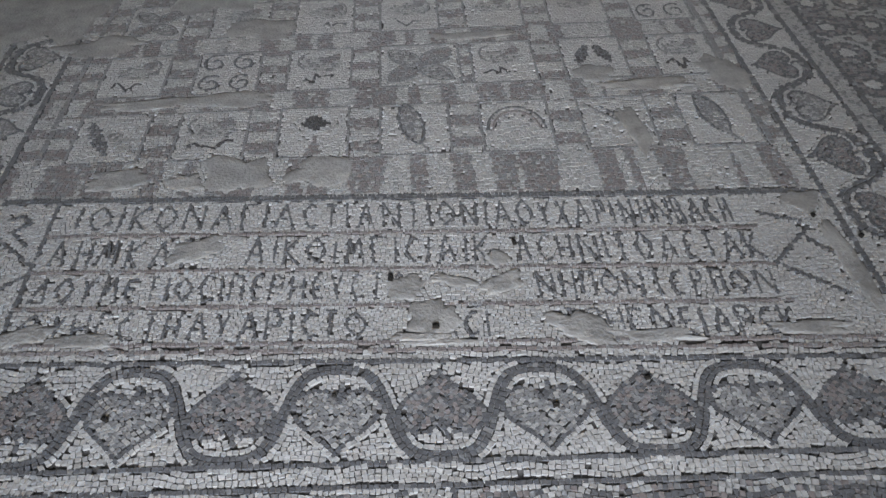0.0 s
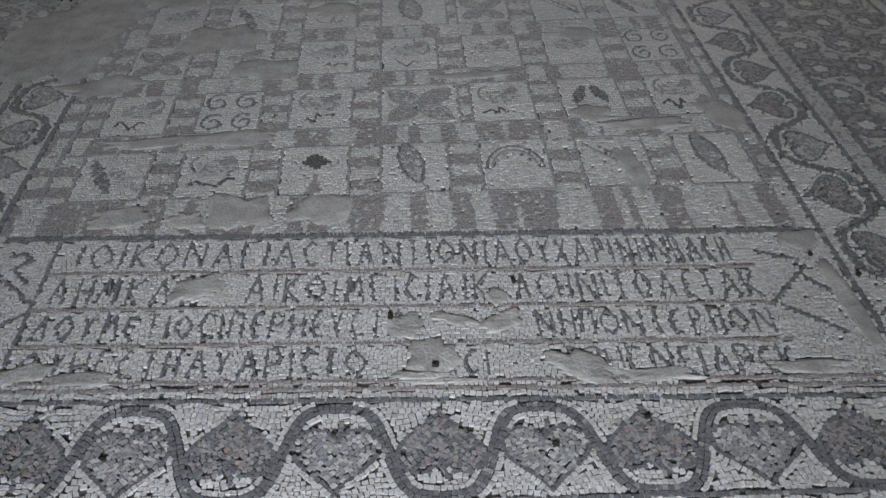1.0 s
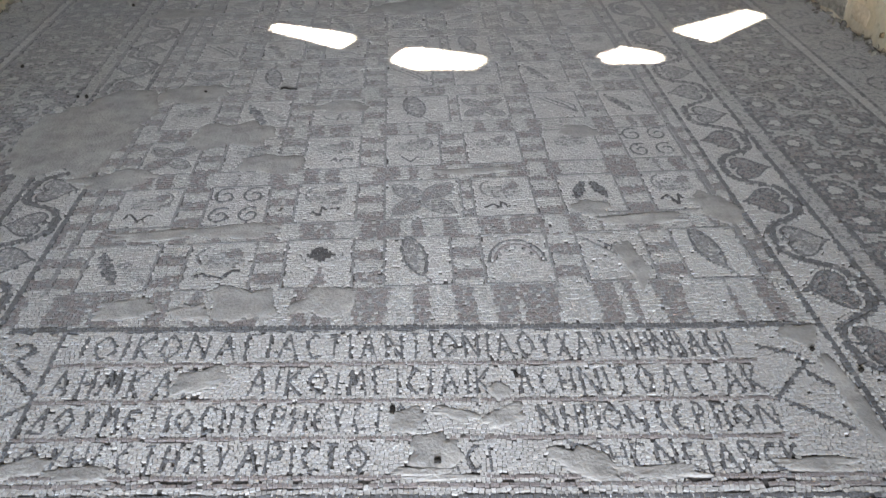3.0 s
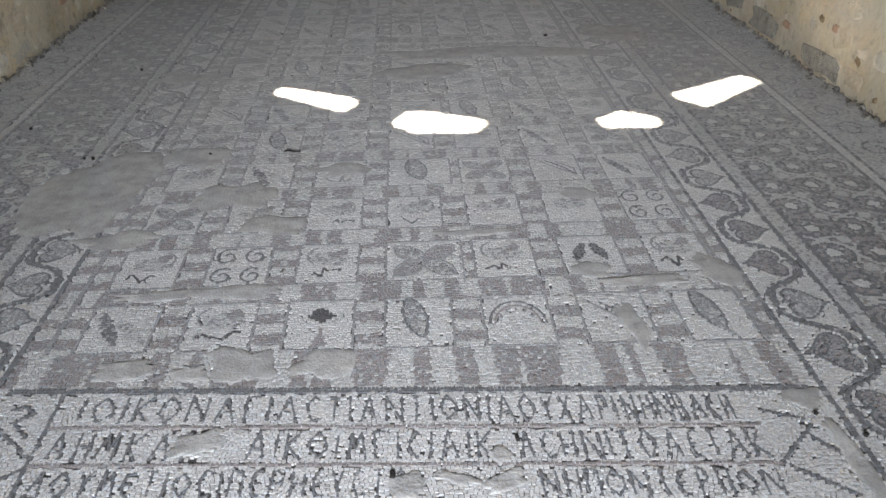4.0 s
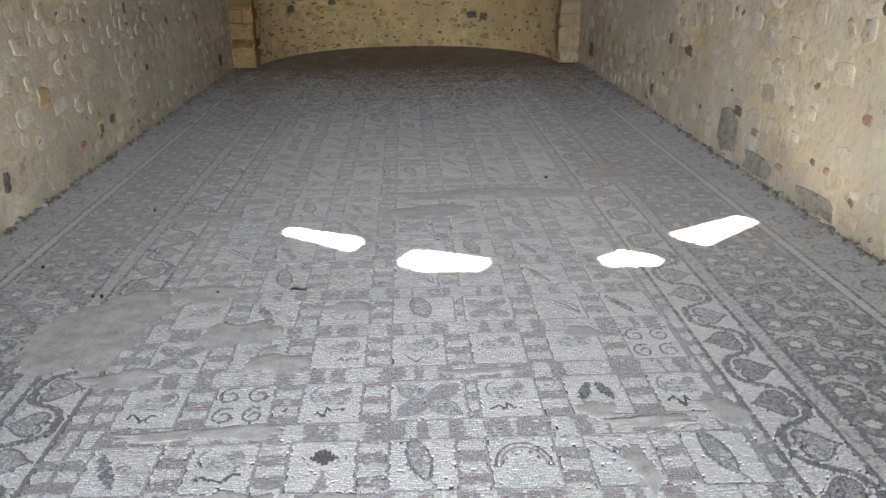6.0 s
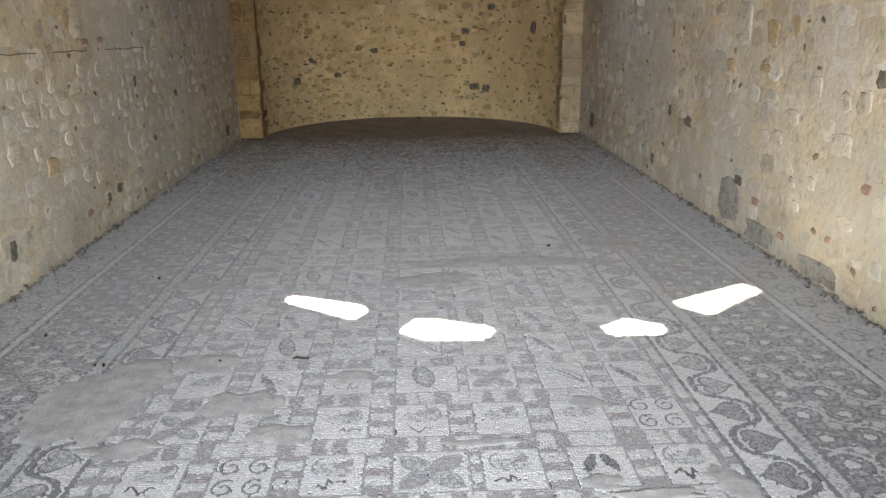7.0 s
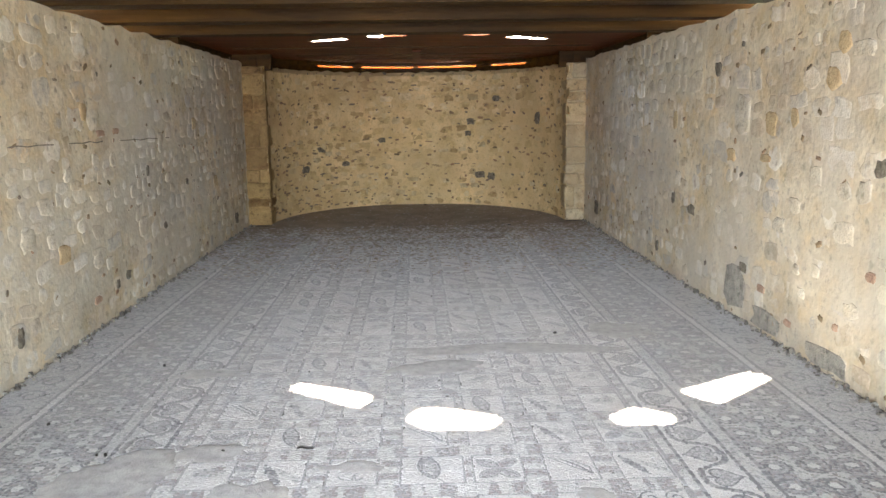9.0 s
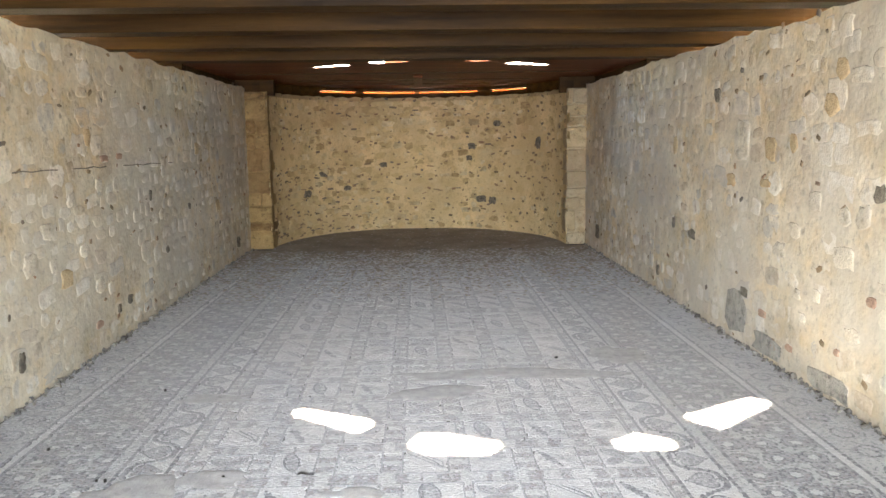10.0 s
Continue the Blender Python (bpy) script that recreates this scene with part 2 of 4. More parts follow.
# curved wall plate and fascia over the apse wall, with four low openings
OPEN = [(-1.50, -0.94), (-0.84, -0.02), (0.08, 1.00), (1.19, 1.72)]
for name, z0, z1, gaps in (("wall_plate", 2.24, 2.335, False), ("fascia", 2.335, 2.368, True), ("rim_board", 2.368, 2.42, False)):
    bm = bmesh.new()
    n = 180
    for i in range(n):
        a0, a1 = math.pi * i / n, math.pi * (i + 1) / n
        x = apse_point((a0 + a1) / 2)[0]
        if gaps and any(u0 < x < u1 for u0, u1 in OPEN):
            continue
        ring = [apse_point(a0, 0.10), apse_point(a1, 0.10), apse_point(a1, 0.20), apse_point(a0, 0.20)]
        lo, hi = [bm.verts.new((*q, z0)) for q in ring], [bm.verts.new((*q, z1)) for q in ring]
        for f in (lo[::-1], hi, *([lo[j - 1], lo[j], hi[j], hi[j - 1]] for j in range(4))):
            bm.faces.new(f)
    bmesh.ops.remove_doubles(bm, verts=bm.verts, dist=1e-4)
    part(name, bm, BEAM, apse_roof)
bm = bmesh.new()
for i in range(60):
    a0, a1 = math.pi * i / 60, math.pi * (i + 1) / 60
    ring = [apse_point(a0, 0.66), apse_point(a1, 0.66), apse_point(a1, 0.69), apse_point(a0, 0.69)]
    lo, hi = [bm.verts.new((*q, 2.26)) for q in ring], [bm.verts.new((*q, 2.418)) for q in ring]
    for f in (lo[::-1], hi, *([lo[j - 1], lo[j], hi[j], hi[j - 1]] for j in range(4))):
        bm.faces.new(f)
bmesh.ops.remove_doubles(bm, verts=bm.verts, dist=1e-4)
part("outer_board", bm, DARK_PLANK, apse_roof)
slab("upstand_board", (-0.36, 9.45, BOARD_Z + 0.004, 0.94, 9.48, BOARD_Z + 0.105), PLANK, apse_roof)
slab("batten", (-0.02, 10.9, 2.385, 0.10, 13.4, 2.42), DARK_PLANK, apse_roof, bevel=0.005)
for y in (10.4, 11.7, 12.6):
    slab("board_seam", (-2.3 if y < 11.4 else -1.7, y, 2.408, 2.3 if y < 11.4 else 1.7, y + 0.05, 2.42), BEAM, apse_roof)

# added board: blocks sunlight leaking in between the two roofs
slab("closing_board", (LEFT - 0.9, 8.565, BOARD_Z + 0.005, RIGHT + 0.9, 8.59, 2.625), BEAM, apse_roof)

# added pale boards hide the sky at the eaves; a gap below admits daylight
PINE = wood("pale_pine", (0.42, 0.29, 0.11), (0.62, 0.47, 0.20), "Y")
for x, out in ((LEFT - 0.87, -0.03), (RIGHT + 0.87, 0.03)):
    board = slab("eaves_board", (min(x, x + out), -1.58, 2.40, max(x, x + out), 8.57, 2.63), PINE)
    tagged(board, "added pale pine board hiding the sky at the eaves", "board", kind="structure")
    # added dark board keeps stray light out of the far top corner
    near = (LEFT - 0.10 if x < 0 else RIGHT + 0.10) + out
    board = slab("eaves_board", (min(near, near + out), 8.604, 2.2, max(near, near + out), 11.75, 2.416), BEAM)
    tagged(board, "added dark board blocking light at the eaves", "board", kind="structure")
# further added boards that plug light leaks beside the piers and beams
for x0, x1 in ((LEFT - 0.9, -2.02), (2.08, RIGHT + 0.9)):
    tagged(slab("eaves_board", (x0, PIER + 0.02, 2.2, x1, PIER + 0.12, 2.42), BEAM), "added dark board blocking light at the eaves", "board", kind="structure")
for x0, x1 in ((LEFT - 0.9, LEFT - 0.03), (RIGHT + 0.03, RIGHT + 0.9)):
    tagged(slab("eaves_board", (x0, 8.55, 2.2, x1, 8.61, 2.63), BEAM), "added dark board blocking light at the eaves", "board", kind="structure")

# ---------- wall stones ----------
def stone_mesh(seed):
    """A rough facing stone, one unit wide and high, lying in the xz plane and bulging to -y."""
    r = random.Random(seed)
    n = r.randint(9, 14)
    sq = r.uniform(4, 10)
    ring = []
    for i in range(n):
        a = 2 * math.pi * (i + r.uniform(-0.38, 0.38)) / n
        c, s = math.cos(a), math.sin(a)
        k = 0.5 / (abs(c) ** sq + abs(s) ** sq) ** (1 / sq) * r.uniform(0.74, 1.10)
        ring.append((k * c, k * s))
    bm = bmesh.new()
    rows = []
    for inset, out in ((1.0, 0.30), (0.95, -0.70), (0.84, -1.0)):
        rows.append([bm.verts.new((x * inset + r.uniform(-0.02, 0.02), out + r.uniform(-0.15, 0.15), z * inset + r.uniform(-0.02, 0.02))) for x, z in ring])
    for a, b in zip(rows, rows[1:]):
        for i in range(n):
            bm.faces.new((a[i - 1], a[i], b[i], b[i - 1]))
    bm.faces.new(rows[-1])
    bmesh.ops.recalc_face_normals(bm, faces=bm.faces)
    for f in bm.faces:
        f.smooth = True
    return mesh_of("stone", bm, STONE)


STONES = [stone_mesh(s) for s in range(18)]
STONE_DATA = []
for me in STONES:
    co = np.empty(len(me.vertices) * 3)
    me.vertices.foreach_get("co", co)
    STONE_DATA.append((co.reshape(-1, 3), [tuple(p.vertices) for p in me.polygons]))


def courses(length, height, seed, chips=0.26, tall=(0.095, 0.20), long=(0.8, 2.1)):
    """Places of rubble stones in rough courses, and of chips in the joints: along, up, width, height, lean."""
    r = random.Random(seed)
    z, out = 0.03, []
    while z < height - 0.05:
        h = r.uniform(*tall)
        s = r.uniform(-0.1, 0.05)
        while s < length:
            w = h * r.uniform(*long)
            if r.random() < 0.86:
                hh = h * r.uniform(0.65, 1.05)
                out.append((s + w / 2, min(z + h / 2 + r.uniform(-0.03, 0.03), height - hh / 2), w * r.uniform(0.8, 1.03), hh, r.uniform(-10, 10)))
            if r.random() < chips:
                out.append((s + r.uniform(0, w), z + r.uniform(0, h), r.uniform(0.02, 0.089), r.uniform(0.014, 0.05), r.uniform(-30, 30)))
            s += w + r.uniform(0.0, 0.04)
        z += h + r.uniform(0.0, 0.015)
    return out


def lay(wall, places, at, near, seed, stone=STONE):
    """Sets stones into a wall: those near are pieces of their own, the rest one mesh. at(along) gives the foot point and the turn."""
    r = random.Random(seed)
    vs, fs, mi, count = [], [], [], 0
    for s, z, w, h, lean in places:
        x, y, turn = at(s)
        chip = h < 0.05
        out = r.uniform(0.005, 0.010) if chip else r.uniform(0.0030, 0.0068)
        m = pose(x, y, z, 0, 0, turn) @ pose(0, 0, 0, 0, lean, 0) @ Matrix.Diagonal((w, out, h, 1))
        k = r.randrange(len(STONES))
        if near(s, z) and count < 300 and not chip:
            ob = new("stone", STONES[k])
            ob.parent, ob.matrix_world = wall, m
            ob.material_slots[0].link = "OBJECT"
            ob.material_slots[0].material = stone
            count += 1
        else:
            co, faces = STONE_DATA[k]
            base = len(vs)
            vs += [tuple(m @ Vector(c)) for c in co]
            fs += [tuple(base + i for i in f) for f in faces]
            mi += [int(chip)] * len(faces)
    if vs:
        me = bpy.data.meshes.new("stonework")
        me.from_pydata(vs, [], fs)
        me.polygons.foreach_set("use_smooth", [True] * len(fs))
        me.materials.append(stone)
        me.materials.append(CHIP)
        me.polygons.foreach_set("material_index", mi)
        ob = new("stonework", me)
        ob.parent = wall
        tagged(ob, kind="stuff")


LENGTH = PIER + 1.4
lay(wall_west, courses(LENGTH, 2.27, 11, 0.22), lambda s: (LEFT, s - 1.4, 90), lambda s, z: 4.9 < s < 8.2 and z < 1.8, 1)
lay(wall_east, courses(LENGTH, 2.27, 12, 0.18), lambda s: (RIGHT, s - 1.4, -90), lambda s, z: 5.0 < s < 8.3 and z < 1.8, 2)


def apse_at(s):
    a = s / 7.1 * math.pi
    x, y = apse_point(a)
    dx, dy = APSE[2] * math.sin(a), APSE[3] * math.cos(a)
    return x, y, math.degrees(math.atan2(dy, dx))


chance = random.Random(31)
bare = [(chance.uniform(0.25, 2.7), chance.uniform(0.05, 1.15) ** 1.15, chance.uniform(0.03, 0.15), chance.uniform(0.012, 0.040), chance.uniform(-14, 14)) for _ in range(120)]
bare += [(chance.uniform(0.3, 6.8), chance.uniform(0.08, 2.1), chance.uniform(0.04, 0.14), chance.uniform(0.014, 0.045), chance.uniform(-9, 9)) for _ in range(110)]
lay(wall_apse, courses(7.05, 2.21, 13, 0.75, (0.075, 0.15), (1.0, 3.0)) + bare, apse_at, lambda s, z: 0.6 < s < 6.4 and z < 1.6, 3, APSE_STONE)

for _ in range(48):                        # bare stones where the mortar has fallen
    x, y, turn = apse_at(chance.uniform(0.35, 2.7))
    ob = new("stone", STONES[chance.randrange(18)])
    ob.material_slots[0].link = "OBJECT"
    ob.material_slots[0].material = APSE_STONE
    ob.parent, ob.matrix_world = wall_apse, pose(x, y, chance.uniform(0.08, 1.15), 0, 0, turn) @ Matrix.Diagonal((chance.uniform(0.09, 0.24), chance.uniform(0.010, 0.022), chance.uniform(0.06, 0.13), 1))


def single(wall, x, turn, name, mat, places):
    """Stones that stand out: along, up, width, height."""
    for i, (y, z, w, h) in enumerate(places):
        ob = new(name, STONES[(int(y * 10) + i) % 18])
        ob.material_slots[0].link = "OBJECT"
        ob.material_slots[0].material = mat
        ob.parent, ob.matrix_world = wall, pose(x, y, z, 0, 0, turn) @ Matrix.Diagonal((w, 0.013, h, 1))


BASALT = material("dark_basalt", [(0.07, 0.062, 0.050), (0.17, 0.15, 0.12), (0.32, 0.28, 0.22)], 0.9, 24, 0.7, 80, pits=0.6)
PALE = material("pale_limestone", [(0.52, 0.46, 0.35), (0.62, 0.57, 0.47), (0.68, 0.65, 0.57)], 0.9, 12, 0.6, 70, stain=0.5, pits=0.4)
OCHRE = material("ochre_stone", [(0.44, 0.32, 0.17), (0.52, 0.41, 0.25), (0.42, 0.28, 0.15)], 0.9, 12, 0.6, 70, stain=0.5, pits=0.4)
BRICK = material("red_brick", [(0.34, 0.22, 0.16), (0.44, 0.31, 0.23)], 0.9, 14, 0.6, 70, stain=0.4, pits=0.4)
ROUGH = material("grey_plaster", [(0.24, 0.23, 0.21), (0.36, 0.34, 0.30), (0.45, 0.41, 0.35)], 0.95, 22, 1.0, 90, stain=0.4, pits=0.6)
single(wall_west, LEFT, 90, "dark_stone", BASALT, [(4.69, 0.26, 0.10, 0.14), (10.6, 0.22, 0.22, 0.17), (6.29, 0.25, 0.09, 0.08), (6.53, 0.28, 0.12, 0.10), (7.6, 0.55, 0.10, 0.08), (8.4, 0.9, 0.1, 0.08), (7.2, 1.1, 0.07, 0.1)])
single(wall_west, LEFT, 90, "pale_stone", PALE, [(4.90, 0.83, 0.20, 0.15), (5.22, 0.77, 0.12, 0.12), (5.17, 1.01, 0.19, 0.13), (5.96, 0.51, 0.19, 0.14), (6.16, 0.45, 0.12, 0.10), (5.72, 0.81, 0.16, 0.12),
                                                 (5.56, 1.19, 0.14, 0.11), (6.05, 1.26, 0.12, 0.10), (7.00, 0.62, 0.26, 0.18), (6.4, 1.25, 0.12, 0.13), (6.8, 0.95, 0.13, 0.11), (7.6, 1.3, 0.14, 0.12)])
single(wall_west, LEFT, 90, "brick", BRICK, [(5.89, 0.22, 0.14, 0.07), (6.2, 1.46, 0.16, 0.05), (6.5, 1.47, 0.14, 0.05)])
single(wall_west, LEFT, 90, "ochre_stone", OCHRE, [(5.40, 0.66, 0.2, 0.14), (5.9, 1.62, 0.12, 0.13), (8.8, 1.5, 0.16, 0.14), (9.6, 0.8, 0.2, 0.15)])
single(wall_east, RIGHT, -90, "dark_stone", BASALT, [(5.73, 0.40, 0.13, 0.08), (7.86, 0.21, 0.09, 0.12), (10.6, 0.28, 0.24, 0.2), (4.05, 1.26, 0.13, 0.11), (6.90, 0.70, 0.20, 0.10), (7.4, 0.75, 0.1, 0.12), (6.4, 1.9, 0.14, 0.13)])
single(wall_east, RIGHT, -90, "pale_stone", PALE, [(4.74, 1.17, 0.16, 0.13), (4.39, 1.11, 0.16, 0.13), (4.19, 1.12, 0.16, 0.15), (4.98, 0.96, 0.16, 0.12), (4.38, 0.87, 0.24, 0.14), (5.19, 0.80, 0.20, 0.12), (4.24, 0.44, 0.16, 0.10),
                                                   (4.91, 0.55, 0.11, 0.08), (4.66, 0.59, 0.11, 0.09), (4.82, 0.41, 0.10, 0.07), (5.89, 1.54, 0.30, 0.36), (6.5, 1.0, 0.14, 0.12), (7.3, 0.95, 0.18, 0.14), (8.2, 0.5, 0.16, 0.14), (4.3, 1.9, 0.22, 0.1)])
single(wall_east, RIGHT, -90, "ochre_stone", OCHRE, [(5.39, 1.48, 0.19, 0.19), (5.05, 1.52, 0.12, 0.13), (7.41, 1.49, 0.12, 0.2), (6.06, 1.23, 0.16, 0.10), (5.44, 1.24, 0.18, 0.07), (4.6, 1.75, 0.2, 0.14), (4.5, 1.95, 0.17, 0.13)])
single(wall_east, RIGHT, -90, "brick", BRICK, [(5.40, 0.31, 0.13, 0.06), (4.98, 0.17, 0.12, 0.06), (4.07, 0.67, 0.10, 0.06), (4.39, 0.30, 0.07, 0.05), (5.2, 0.12, 0.09, 0.06)])
single(wall_east, RIGHT, -90, "plaster_patch", ROUGH, [(5.86, 0.24, 0.42, 0.40), (5.3, 0.10, 0.5, 0.16), (4.5, 0.08, 0.5, 0.14)])
for s, z, w, h in ((4.55, 1.42, 0.15, 0.11), (6.02, 1.47, 0.15, 0.19), (4.95, 0.50, 0.16, 0.13), (4.72, 0.52, 0.2, 0.12), (5.05, 1.80, 0.16, 0.12), (4.5, 1.22, 0.12, 0.09), (2.9, 1.12, 0.13, 0.09), (1.3, 0.7, 0.2, 0.12), (1.7, 1.0, 0.2, 0.1), (2.2, 0.75, 0.16, 0.1)):
    x, y, turn = apse_at(s)
    ob = new("dark_stone", STONES[int(s * 10) % 18])
    ob.material_slots[0].link = "OBJECT"
    ob.material_slots[0].material = BASALT
    ob.parent, ob.matrix_world = wall_apse, pose(x, y, z, 0, 0, turn) @ Matrix.Diagonal((w, 0.02, h, 1))

# a long crack in the mortar
bm = bmesh.new()
pts = [(4.3 + 0.12 * i, 1.42 + 0.012 * noise.noise((i * 0.9, 2, 0)) - 0.0015 * i) for i in range(31)]
for (y0, z0), (y1, z1) in zip(pts, pts[1:]):
    if noise.noise((y0 * 2.3, 7, 1)) > -0.18:
        vs = [bm.verts.new((LEFT + dx, y, z)) for dx in (-0.01, 0.0105) for y, z in ((y0, z0 - 0.004), (y1, z1 - 0.004), (y1, z1 + 0.004), (y0, z0 + 0.004))]
        for f in ((0, 1, 2, 3), (4, 5, 6, 7), (0, 1, 5, 4), (2, 3, 7, 6), (1, 2, 6, 5), (0, 3, 7, 4)):
            bm.faces.new([vs[i] for i in f])
bmesh.ops.recalc_face_normals(bm, faces=bm.faces)
part("crack", bm, BASALT, wall_west, "dark crack in the mortar")

# piers of squared blocks at the mouth of the apse
BLOCK = material("limestone_block", [(0.42, 0.33, 0.19), (0.50, 0.41, 0.26), (0.36, 0.27, 0.15), (0.53, 0.45, 0.31), (0.30, 0.27, 0.22)], 0.9, 9, 0.9, 50, vary=0.7, stain=0.5, patina=(0.36, 0.30, 0.21), pits=0.6)


STAINED = material("stained_block", [(0.26, 0.17, 0.075), (0.38, 0.27, 0.125), (0.17, 0.10, 0.042), (0.42, 0.32, 0.165)], 0.9, 9, 0.9, 50, vary=0.6, stain=0.5, patina=(0.26, 0.18, 0.09), pits=0.6)


def pier(x0, x1, seed, mat, label):
    ob = new("pier")
    r, z = random.Random(seed), 0.0
    while z < 2.2:
        h = min(r.uniform(0.13, 0.34), 2.27 - z)
        if 2.27 - z - h < 0.1:
            h = 2.27 - z
        j = r.uniform(-0.012, 0.012)
        cuts = [x0 + j, x1 + r.uniform(-0.02, 0.02)]
        if r.random() < 0.5:
            cuts.insert(1, x0 + (x1 - x0) * r.uniform(0.3, 0.7))
        for a, b in zip(cuts, cuts[1:]):
            bm = bmesh.new()
            box(bm, a, PIER - 0.05 + r.uniform(-0.02, 0.015), z, b - 0.01, PIER + 0.5, z + h - r.uniform(0.010, 0.022), 0.03)
            bmesh.ops.subdivide_edges(bm, edges=[e for e in bm.edges if e.calc_length() > 0.05 and min(v.co.y for v in e.verts) < PIER + 0.05], cuts=2, use_grid_fill=True)
            for v in bm.verts:
                v.co += noise.noise_vector(v.co * 11) * 0.016
            part("block", bm, mat, ob)
        z += h
    slab("joint_mortar", (x0 + 0.012, PIER - 0.025, 0, x1 - 0.012, PIER + 0.48, 2.255), mat, ob)
    return tagged(ob, label, "pier")


pier(LEFT - 0.02, -2.10, 5, STAINED, "brown-stained squared limestone pier beside the apse")
pier(2.17, RIGHT + 0.02, 8, BLOCK, "pale squared limestone pier with a grey block")

# loose rubble along the feet of the walls
def rubble(name, x, y0, y1, seed):
    r = random.Random(seed)
    vs, fs = [], []
    side = 1 if x < 0 else -1
    for i in range(520):
        co, faces = STONE_DATA[r.randrange(18)]
        k = r.uniform(0.010, 0.032) * (1 if r.random() < 0.85 else 1.7)
        m = pose(x + side * abs(r.gauss(0, 0.035)), r.uniform(y0, y1), k * 0.2, r.uniform(-180, 180), r.uniform(-180, 180), r.uniform(-180, 180)) @ Matrix.Diagonal((k, k * 0.35, k * 0.8, 1))
        base = len(vs)
        vs += [tuple(m @ Vector(c)) for c in co]
        fs += [tuple(base + j for j in f) for f in faces]
    me = bpy.data.meshes.new(name)
    me.from_pydata(vs, [], fs)
    me.materials.append(RUBBLE)
    return tagged(new(name, me), "crumbled grey mortar and pebbles at the wall foot", "rubble", kind="stuff")


RUBBLE = material("rubble", [(0.09, 0.085, 0.08), (0.20, 0.19, 0.17), (0.32, 0.30, 0.26)], 0.95, 20, 0.5, 80, vary=0.8)
rubble("rubble", LEFT, 2.0, PIER, 21)
rubble("rubble", RIGHT, 2.0, PIER, 22)

# ---------- mosaic ----------
def tess_material(name, colours):
    return material(name, colours, 0.8, 7.0, 0.3, 130.0, vary=0.8, stain=0.2, sheen=0.3, gloss=0.25)


PALETTE = [tess_material("tessera_white", [(0.365, 0.365, 0.364), (0.44, 0.44, 0.439), (0.40, 0.40, 0.393), (0.50, 0.50, 0.50)]),
           tess_material("tessera_dark", [(0.066, 0.068, 0.075), (0.118, 0.121, 0.130), (0.090, 0.092, 0.099)]),
           tess_material("tessera_grey", [(0.158, 0.161, 0.166), (0.226, 0.229, 0.235), (0.19, 0.191, 0.194)]),
           tess_material("tessera_red", [(0.155, 0.138, 0.137), (0.225, 0.205, 0.203), (0.19, 0.168, 0.166)]),
           tess_material("tessera_tan", [(0.305, 0.307, 0.305), (0.372, 0.375, 0.372), (0.335, 0.333, 0.332)]),
           material("tessera_earth", [(0.235, 0.195, 0.155), (0.29, 0.25, 0.205), (0.26, 0.22, 0.175)], 0.95, 7.0, 0.3, 130.0, vary=0.8, stain=0.4, gloss=0.1),
           tess_material("tessera_black", [(0.025, 0.024, 0.026), (0.05, 0.048, 0.05)])]
# low-contrast copies of the first five tones, with distance haze in the colour
PALETTE += [tess_material("hazed_" + name, [tuple(k * c for c in tone) for k in (0.95, 1.05, 0.99)])
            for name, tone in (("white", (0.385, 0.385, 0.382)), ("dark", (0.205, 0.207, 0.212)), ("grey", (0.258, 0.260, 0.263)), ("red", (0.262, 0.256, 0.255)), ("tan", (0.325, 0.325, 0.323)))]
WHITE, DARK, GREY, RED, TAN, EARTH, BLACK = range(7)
HAZED = np.array([7, 8, 9, 10, 11, EARTH, BLACK])
PATCH = material("patch_mortar", [(0.20, 0.198, 0.193), (0.265, 0.262, 0.256), (0.315, 0.311, 0.303), (0.37, 0.365, 0.355)], 0.8, 18, 0.4, 110, stain=0.5, sheen=0.3, gloss=0.25, pits=0.3)
rng = np.random.default_rng(4)
FRONT, BACK = 0.62, 13.75


def lean_of(v):
    """How much the old paving runs askew at v."""
    return np.interp(v, [0.6, 0.93, 1.19, 1.8, 2.0, 2.27, 2.45], [-0.03, -0.034, -0.055, -0.053, -0.027, -0.014, -0.0])


def size_of(v):
    return np.interp(v, [1.19, 1.25, 3.6, 4.2, 7.0, 7.4], [0.0138, 0.0122, 0.0122, 0.019, 0.021, 0.031])


# strokes and shapes are drawn in the paving's own plan (u across, v along)
SHAPES, STROKES = [], []      # (owner, test box, test, colour), (owner, points, colour, rows)
OWNERS = {}


def owner(name, parent="floor", label=""):
    key = len(OWNERS)
    OWNERS[key] = (name, parent, label)
    return key


GROUND = owner("tesserae", label="off-white tesserae of the ground")


def inside(poly):
    p = np.array(poly)
    def test(u, v):
        hit = np.zeros(len(u), bool)
        for (x0, y0), (x1, y1) in zip(p, np.roll(p, 1, 0)):
            cross = (y0 > v) != (y1 > v)
            with np.errstate(divide="ignore", invalid="ignore"):
                hit ^= cross & (u < (x1 - x0) * (v - y0) / (y1 - y0) + x0)
        return hit
    return (*p.min(0), *p.max(0)), test


def fill(who, poly, colour):
    b, t = inside(poly)
    SHAPES.append((who, b, t, colour))


def rect(who, u0, v0, u1, v1, colour):
    SHAPES.append((who, (u0, v0, u1, v1), lambda u, v: np.ones(len(u), bool), colour))


def stroke(who, pts, colour, rows=1, fine=0.92):
    STROKES.append((who, np.array(pts, float), colour, rows, fine))


FILLERS = []


def filler(who, pts, colour, fine=0.92):
    """A row that follows a stroke and gives way to all rows laid before it."""
    FILLERS.append((who, np.array(pts, float), colour, 1, fine))


